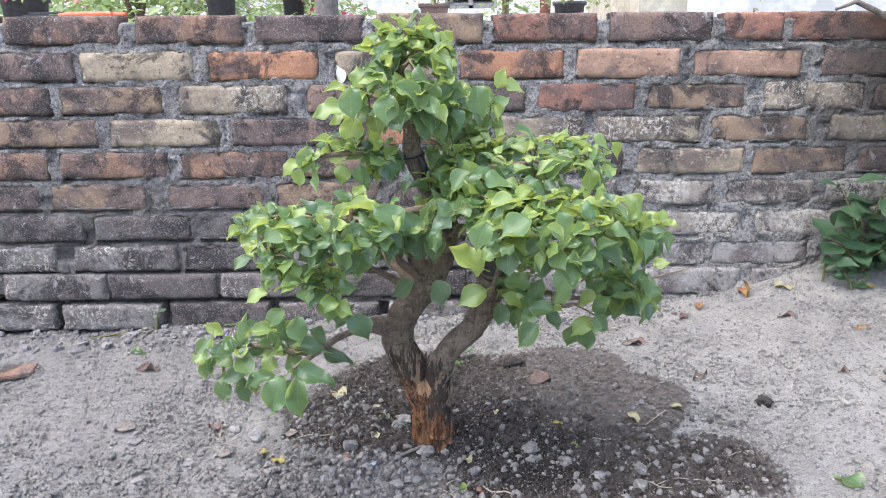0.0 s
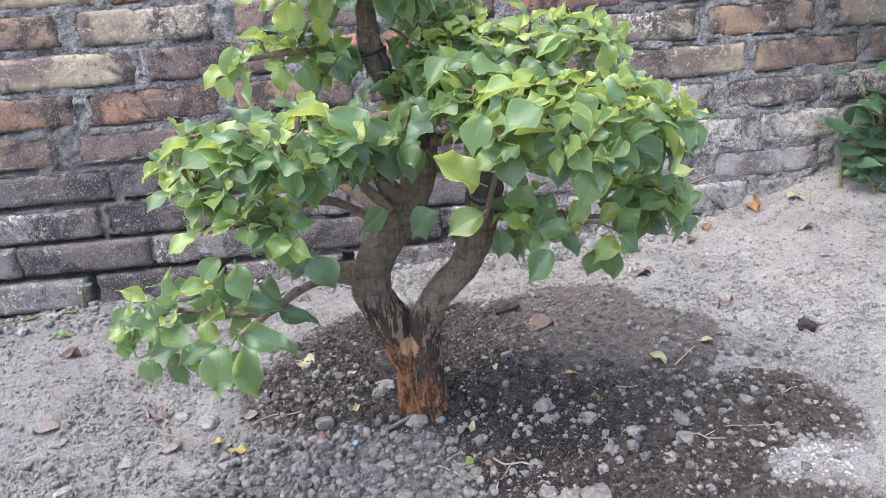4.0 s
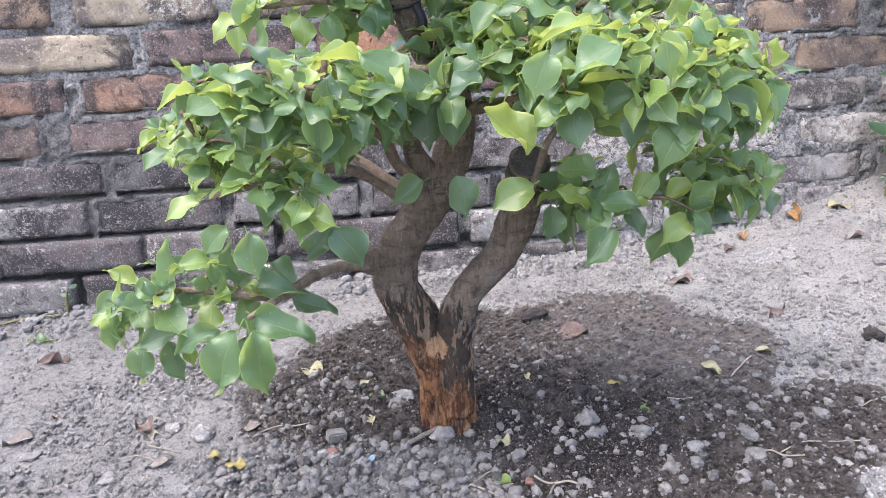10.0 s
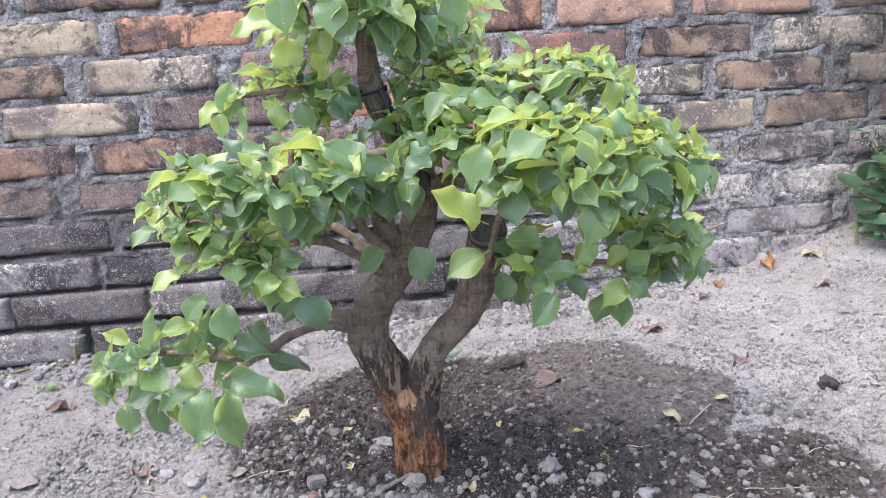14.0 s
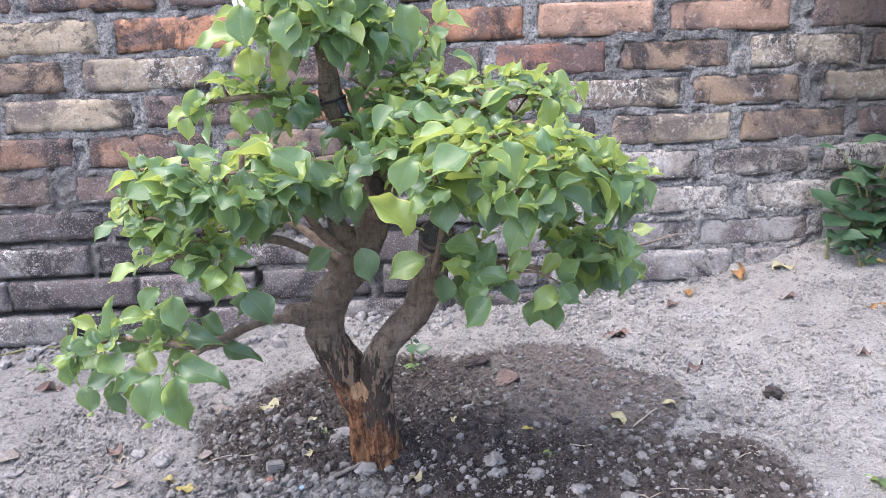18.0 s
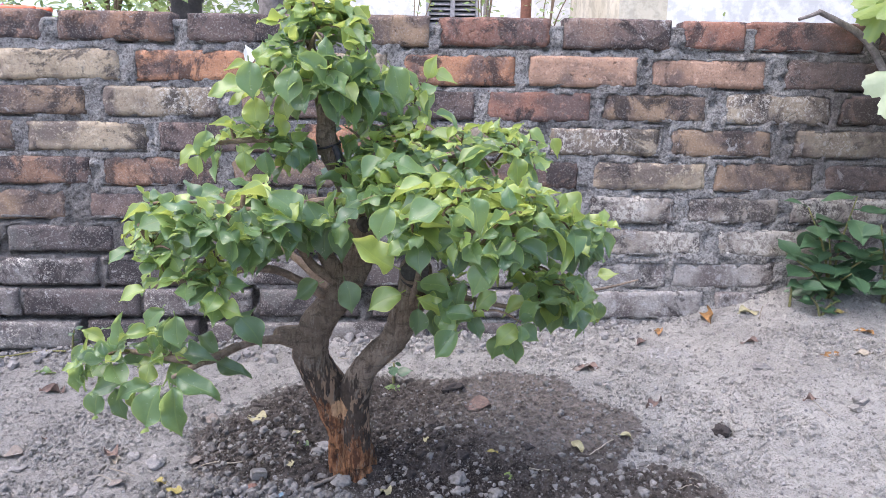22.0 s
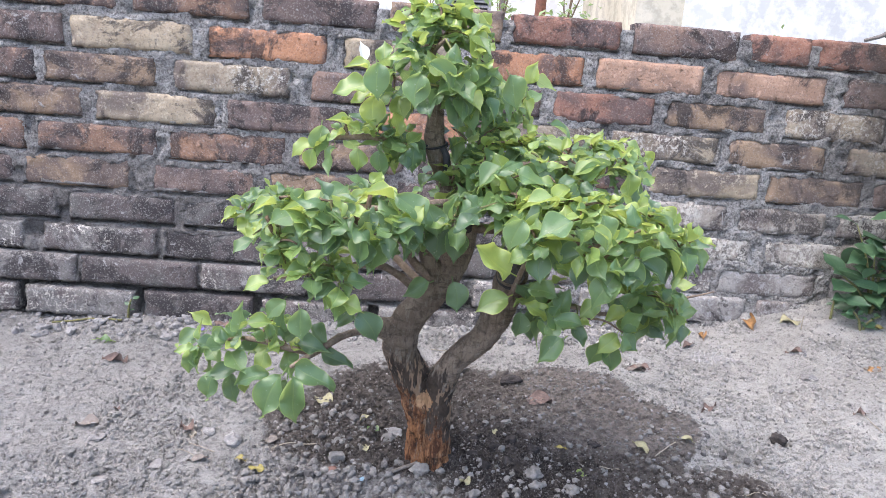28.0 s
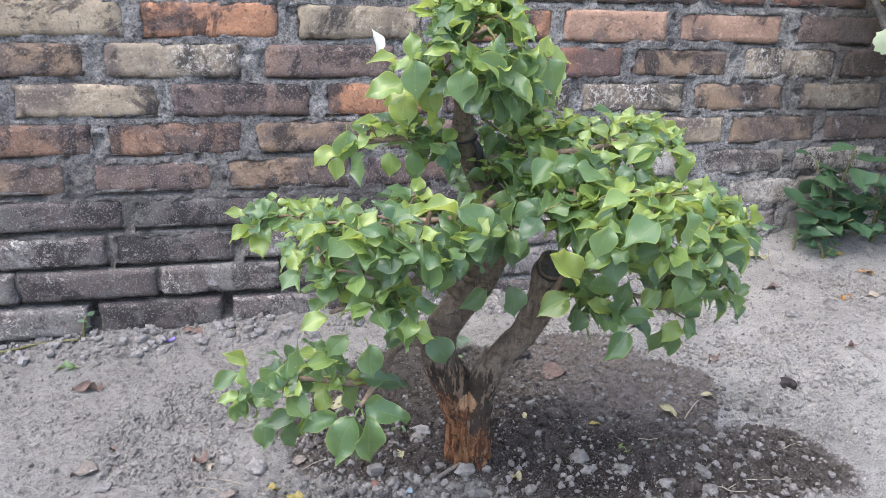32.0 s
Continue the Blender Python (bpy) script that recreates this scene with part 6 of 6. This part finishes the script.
part("handle", tube("handle", [(-0.035, 0.0, 0.008, 0.005), (0.0, -0.006, 0.009, 0.006), (0.045, -0.010, 0.009, 0.006), (0.066, -0.008, 0.009, 0.005)], ORANGE, 10, 5, 0.02), shears, "orange plastic handle")
part("handle", tube("handle", [(-0.035, 0.004, 0.008, 0.005), (0.0, 0.014, 0.009, 0.006), (0.05, 0.022, 0.010, 0.006), (0.080, 0.020, 0.010, 0.005)], ORANGE, 10, 5, 0.02), shears, "orange plastic handle")
bl = bmesh.new()
box(bl, (-0.065, 0.0, 0.008), (0.070, 0.012, 0.004), 0.001, Matrix.Rotation(0.05, 4, "Z"))
part("blade", bm_mesh("blade", bl, BLACK), shears, "dark steel blade")
bl = bmesh.new()
box(bl, (-0.062, 0.004, 0.013), (0.060, 0.010, 0.003), 0.001, Matrix.Rotation(-0.06, 4, "Z"))
part("blade", bm_mesh("blade", bl, BLACK), shears, "dark steel blade")

# ---- garden behind the wall ----
WHITE = plain("white_paint", (0.80, 0.80, 0.80), (0.72, 0.72, 0.71), 2.0, 0.8, 8, 0.002)
CREAM = plain("cream_render", (0.56, 0.52, 0.43), (0.47, 0.43, 0.34), 1.5, 0.85, 8, 0.003)
PALEWALL = plain("pale_render", (0.66, 0.66, 0.64), (0.55, 0.55, 0.54), 1.2, 0.85, 6, 0.003)
SHUTTER = plain("grey_shutter", (0.32, 0.32, 0.34), (0.25, 0.25, 0.27), 20, 0.6, 60, 0.001)
BROWN = plain("brown_post", (0.20, 0.09, 0.06), (0.15, 0.065, 0.045), 20, 0.7, 60, 0.002)
TERRA = plain("brown_pot", (0.22, 0.15, 0.13), (0.17, 0.115, 0.10), 30, 0.8, 90, 0.002)
BLACKPOT = plain("black_pot", (0.085, 0.085, 0.09), (0.06, 0.06, 0.065), 30, 0.6, 90, 0.001)
ROOF = plain("roof_tile", (0.30, 0.14, 0.10), (0.22, 0.11, 0.085), 5, 0.85, 30, 0.004)
DARKGLASS = plain("dark_pane", (0.06, 0.065, 0.07), (0.04, 0.045, 0.05), 5, 0.15, 30, 0.0)
BUSH = leaf_material("bush_leaf", (0.13, 0.22, 0.08), (0.26, 0.34, 0.13), (0.45, 0.55, 0.18), 0.35, 0.5)
PINK = plain("pink_petal", (0.80, 0.10, 0.24), (0.70, 0.06, 0.16), 80, 0.6, 300, 0.0002)
LILAC = plain("lilac_petal", (0.55, 0.46, 0.55), (0.62, 0.52, 0.58), 80, 0.6, 300, 0.0002)


def back_z(y):
    return 0.64 + 0.055 * (y - 1.5)


house = empty("house", (0.2, 7.4, back_z(7.4)))
tagged(house, "white rendered house with a grey louvred window", "house")
W0, W1, WZ0, WZ1 = 0.13, 0.63, 0.44, 1.30     # window opening, from the house's own foot


def slab(name, c0, c1, mat, parent, bevel=0.0, label=""):
    bm = bmesh.new()
    box(bm, [(a + b) / 2 for a, b in zip(c0, c1)], [b - a for a, b in zip(c0, c1)], bevel)
    return part(name, bm_mesh(name, bm, mat), parent, label)


hx0, hx1, ox0, ox1 = -2.6, 1.6, W0 - 0.2, W1 - 0.2
slab("wall", (hx0, 0, -0.2), (ox0, 0.15, 2.8), WHITE, house)
slab("wall", (ox1, 0, -0.2), (hx1, 0.15, 2.8), WHITE, house)
slab("wall", (ox0, 0, -0.2), (ox1, 0.15, WZ0 - 0.32), WHITE, house)
slab("wall", (ox0, 0, WZ1), (ox1, 0.15, 2.8), WHITE, house)
slab("wall", (hx0, 3.0, -0.2), (hx1, 3.15, 2.8), WHITE, house)
slab("wall", (hx0, 0.15, -0.2), (hx0 + 0.15, 3.0, 2.8), WHITE, house)
slab("wall", (hx1 - 0.15, 0.15, -0.2), (hx1, 3.0, 2.8), WHITE, house)
rf = bmesh.new()
box(rf, (-0.5, 0.7, 3.15), (4.8, 2.3, 0.06), 0.0, Matrix.Rotation(0.42, 4, "X"))
box(rf, (-0.5, 2.5, 3.15), (4.8, 2.3, 0.06), 0.0, Matrix.Rotation(-0.42, 4, "X"))
part("roof", bm_mesh("roof", rf, ROOF), house)
win = slab("window", (ox0, 0.10, WZ0 - 0.32), (ox1, 0.12, WZ1), DARKGLASS, house)
for a, b in ((ox0, ox0 + 0.03), ((ox0 + ox1) / 2 - 0.02, (ox0 + ox1) / 2 + 0.02), (ox1 - 0.03, ox1)):
    slab("frame", (a, 0.0, WZ0 - 0.32), (b, 0.09, WZ1), SHUTTER, win)
for zz in (WZ0 - 0.32, WZ1 - 0.03):
    slab("frame", (ox0 + 0.03, 0.0, zz), (ox1 - 0.03, 0.085, zz + 0.03), SHUTTER, win)
z_ = WZ0 - 0.27
while z_ < WZ1 - 0.05:
    bm = bmesh.new()
    box(bm, ((ox0 + ox1) / 2, 0.04, z_), (ox1 - ox0 - 0.06, 0.05, 0.008), 0.0, Matrix.Rotation(0.6, 4, "X"))
    part("slat", bm_mesh("slat", bm, SHUTTER), win)
    z_ += 0.045

annex = empty("outbuilding", (1.5, 5.6, back_z(5.6)))
tagged(annex, "pale rendered outbuilding with a cream stained corner", "building")
slab("wall", (0.0, 0.0, -0.3), (0.35, 0.15, 2.6), CREAM, annex, label="cream stained render")
slab("wall", (0.35, -0.004, -0.3), (6.5, 0.15, 2.6), PALEWALL, annex, label="pale streaked render")
slab("wall", (0.0, 0.15, -0.3), (0.15, 3.0, 2.6), CREAM, annex)
slab("wall", (6.35, 0.15, -0.3), (6.5, 3.0, 2.6), PALEWALL, annex)
slab("wall", (0.15, 2.85, -0.3), (6.35, 3.0, 2.6), PALEWALL, annex)
slab("roof", (-0.2, -0.3, 2.6), (6.7, 3.2, 2.66), ROOF, annex)


def post(x, y, r, h, mat, label, name="post"):
    z = back_z(y)
    ob = new(name, tube(name, [(x, y, z - 0.1, r), (x, y, z + h * 0.5, r * 0.97), (x + 0.01, y, z + h, r * 0.95)], mat, 12, 8, 0.06))
    return tagged(ob, label, name.replace("_", " "))


post(-0.225, 1.62, 0.024, 1.4, DARKTRUNK, "weathered grey wooden post just behind the wall", "wooden_post")
post(0.94, 6.4, 0.045, 2.4, BROWN, "reddish-brown painted porch post", "porch_post")
post(0.57, 5.9, 0.022, 1.8, DARKTRUNK, "thin mossy trunk of a young tree", "sapling_trunk")

bush_leaf = leaf_mesh("leaf", BUSH, 0.6, 0.2, 0.2, 0.03, 90, n=4)


def pot(x, y, r, h, mat, label, square=False):
    z = back_z(y)
    p = empty("plant_pot", (x, y, z))
    tagged(p, label, "plant pot", "potted plants")
    segs = 4 if square else 20
    prof = [(0.0, 0.0), (0.78 * r, 0.0), (0.95 * r, h * 0.86), (1.06 * r, h * 0.86), (1.08 * r, h), (0.95 * r, h), (0.90 * r, h * 0.85), (0.0, h * 0.84)]
    vs, fs = [], []
    for rr, zz in prof:
        for k in range(segs):
            a = 2 * math.pi * (k + 0.5) / segs
            vs.append((rr * math.cos(a) * (1.25 if square else 1), rr * math.sin(a), zz))
    for i in range(len(prof) - 1):
        for k in range(segs):
            fs.append((i * segs + k, i * segs + (k + 1) % segs, (i + 1) * segs + (k + 1) % segs, (i + 1) * segs + k))
    part("pot", mesh_from("pot", vs, fs, mat, not square), p)
    return p, z + h * 0.84


def shrub(name, x, y, z, w, h, n, label, leaf=0.05, flowers=None, seed=0, stems=5, parent=None, mat=BUSH):
    """Stems from one foot with many small leaves, and flowers where it bears them."""
    r = random.Random(seed)
    if parent is None:
        parent = empty(name, (x, y, z))
        tagged(parent, label, "shrub", "garden shrubs")
        off = Vector((0, 0, 0))
    else:
        off = Vector((0, 0, z - parent.location.z))
    ends = []
    for k in range(stems):
        a = r.uniform(0, 6.28)
        e = off + Vector((w * 0.7 * math.cos(a) * r.uniform(0.3, 1), w * 0.7 * math.sin(a) * r.uniform(0.3, 1), h * r.uniform(0.55, 0.95)))
        mid = off.lerp(e, 0.5) + Vector((r.uniform(-0.1, 0.1) * w, r.uniform(-0.1, 0.1) * w, h * 0.06))
        part("stem", tube("stem", [(*(off - Vector((0, 0, 0.02))), 0.007 * w / 0.3), (*mid, 0.005 * w / 0.3), (*e, 0.003)], TWIGBARK, 6, 4), parent)
        ends += [(off, mid, e)]
    vs, fs, us = [], [], []
    fvs, ffs = [], []
    tmpl = [v.co.copy() for v in bush_leaf.vertices]
    polys = [tuple(p.vertices) for p in bush_leaf.polygons]
    tuv = {}
    for p in bush_leaf.polygons:
        for li, vi in zip(p.loop_indices, p.vertices):
            tuv[vi] = tuple(bush_leaf.uv_layers[0].data[li].uv)
    for k in range(int(n * 1.7)):
        o_, mid, e = r.choice(ends)
        t = r.uniform(0.05, 1.1)
        p = (o_.lerp(mid, t * 2) if t < 0.5 else mid.lerp(e, t * 2 - 1)) + Vector((r.gauss(0, 0.28) * w, r.gauss(0, 0.28) * w, abs(r.gauss(0, 0.08)) * h))
        if k % 2:
            aa, rr = r.uniform(0, 6.28), w * math.sqrt(r.random())
            p = off + Vector((rr * math.cos(aa), rr * math.sin(aa), h * r.uniform(0.0, 0.45) * (1.1 - rr / w)))
        along = Vector((r.uniform(-1, 1), r.uniform(-1, 1), r.uniform(-0.6, 0.6)))
        m4 = leaf_pose(p, along, Vector((r.uniform(-0.6, 0.6), r.uniform(-0.8, 0.2), 1)), leaf * r.uniform(0.45, 1.0))
        if flowers and r.random() < flowers[1]:
            o = len(fvs)
            fvs += [m4 @ (v * 0.8) for v in tmpl]
            ffs += [tuple(o + i for i in q) for q in polys]
        else:
            o = len(vs)
            vs += [m4 @ v for v in tmpl]
            us += [tuv[i] for i in range(len(tmpl))]
            fs += [tuple(o + i for i in q) for q in polys]
    tagged(part("foliage", mesh_from("foliage", vs, fs, mat, True, us), parent), kind="stuff")
    if fvs:
        tagged(part("blossom", mesh_from("blossom", fvs, ffs, flowers[0]), parent), kind="stuff")
    return parent


p, zt = pot(-0.89, 3.3, 0.066, 0.26, BLACKPOT, "black plastic pot with a leafy shrub")
shrub("", -0.89, 3.3, zt, 0.25, 0.5, 160, "", 0.06, None, 1, 4, p)
p, zt = pot(-0.62, 3.5, 0.05, 0.16, BLACKPOT, "small black pot with a shrub")
shrub("", -0.62, 3.5, zt, 0.2, 0.4, 120, "", 0.05, None, 2, 4, p)
p, zt = pot(0.02, 5.6, 0.12, 0.14, TERRA, "shallow brown bonsai tray with a twisted stem", True)
shrub("", 0.02, 5.6, zt, 0.22, 0.5, 60, "", 0.05, None, 3, 3, p)
p, zt = pot(0.87, 4.9, 0.10, 0.14, BLACKPOT, "dark pot with a leafy bonsai")
shrub("", 0.87, 4.9, zt, 0.25, 0.5, 130, "", 0.05, None, 4, 5, p)
p, zt = pot(-1.35, 2.6, 0.075, 0.14, BLACKPOT, "dark low pot with pink flowers")
shrub("", -1.35, 2.6, zt, 0.22, 0.2, 120, "", 0.045, (PINK, 0.4), 5, 5, p)
shrub("flowering_shrub", -1.15, 4.2, back_z(4.2), 0.40, 0.75, 520, "green shrub with pale lilac blossom", 0.06, (LILAC, 0.3), 6, 7)
shrub("flowering_shrub", -0.45, 3.4, back_z(3.4), 0.24, 0.50, 220, "thin shrub with bright pink blossom", 0.05, (PINK, 0.28), 7, 5)
shrub("garden_shrub", -1.65, 4.4, back_z(4.4), 0.50, 1.0, 560, "dense yellow-green garden shrub", 0.075, None, 8, 7)
shrub("garden_shrub", -0.75, 5.0, back_z(5.0), 0.45, 0.8, 520, "dense yellow-green garden shrub", 0.07, None, 9, 7)
shrub("garden_shrub", -2.4, 4.6, back_z(4.6), 0.6, 1.4, 640, "tall green leafy garden shrub", 0.09, None, 10, 8)
shrub("garden_shrub", -1.9, 6.2, back_z(6.2), 0.9, 2.0, 900, "tall green garden shrub before the house", 0.11, None, 11, 9)
shrub("garden_shrub", -3.4, 5.5, back_z(5.5), 0.9, 1.9, 800, "tall green leafy garden shrub", 0.11, None, 12, 9)
shrub("garden_shrub", 0.50, 5.3, back_z(5.3), 0.22, 0.9, 150, "thin straggling shrub before the house", 0.06, None, 13, 5)
shrub("fern_tuft", 0.66, 1.62, back_z(1.62), 0.03, 0.09, 40, "small green tuft growing behind the wall top", 0.022, None, 14, 4)

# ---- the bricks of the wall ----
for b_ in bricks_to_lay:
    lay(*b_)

# further along, out of reach of the path, the bricks are joined
vs, fs, sl, keys = [], [], [], "rotpbmedgwkc"
rb = random.Random(8)
for row in range(10):
    zc = Z0 - PITCH * row - (0.004 if row > 0 else 0)
    for side in (-1, 1):
        x = 2.0 + rb.uniform(0, 0.15)
        while x < 5.8:
            x0, x1 = sorted((side * x, side * (x + 0.19)))
            V, F = brick_shapes[rb.randrange(8)]
            o = len(vs)
            vs += [((x0 + x1) / 2 + v[0], v[1], zc + v[2]) for v in V]
            fs += [tuple(o + i for i in q) for q in F]
            sl += [keys.index(rb.choice(FILL[row]))] * len(F)
            x += 0.212
far = part("brickwork", mesh_from("brickwork", vs, fs, [BRICKS[k] for k in keys], slots=sl), wall, "old bricks further along the wall")
tagged(far, kind="stuff")
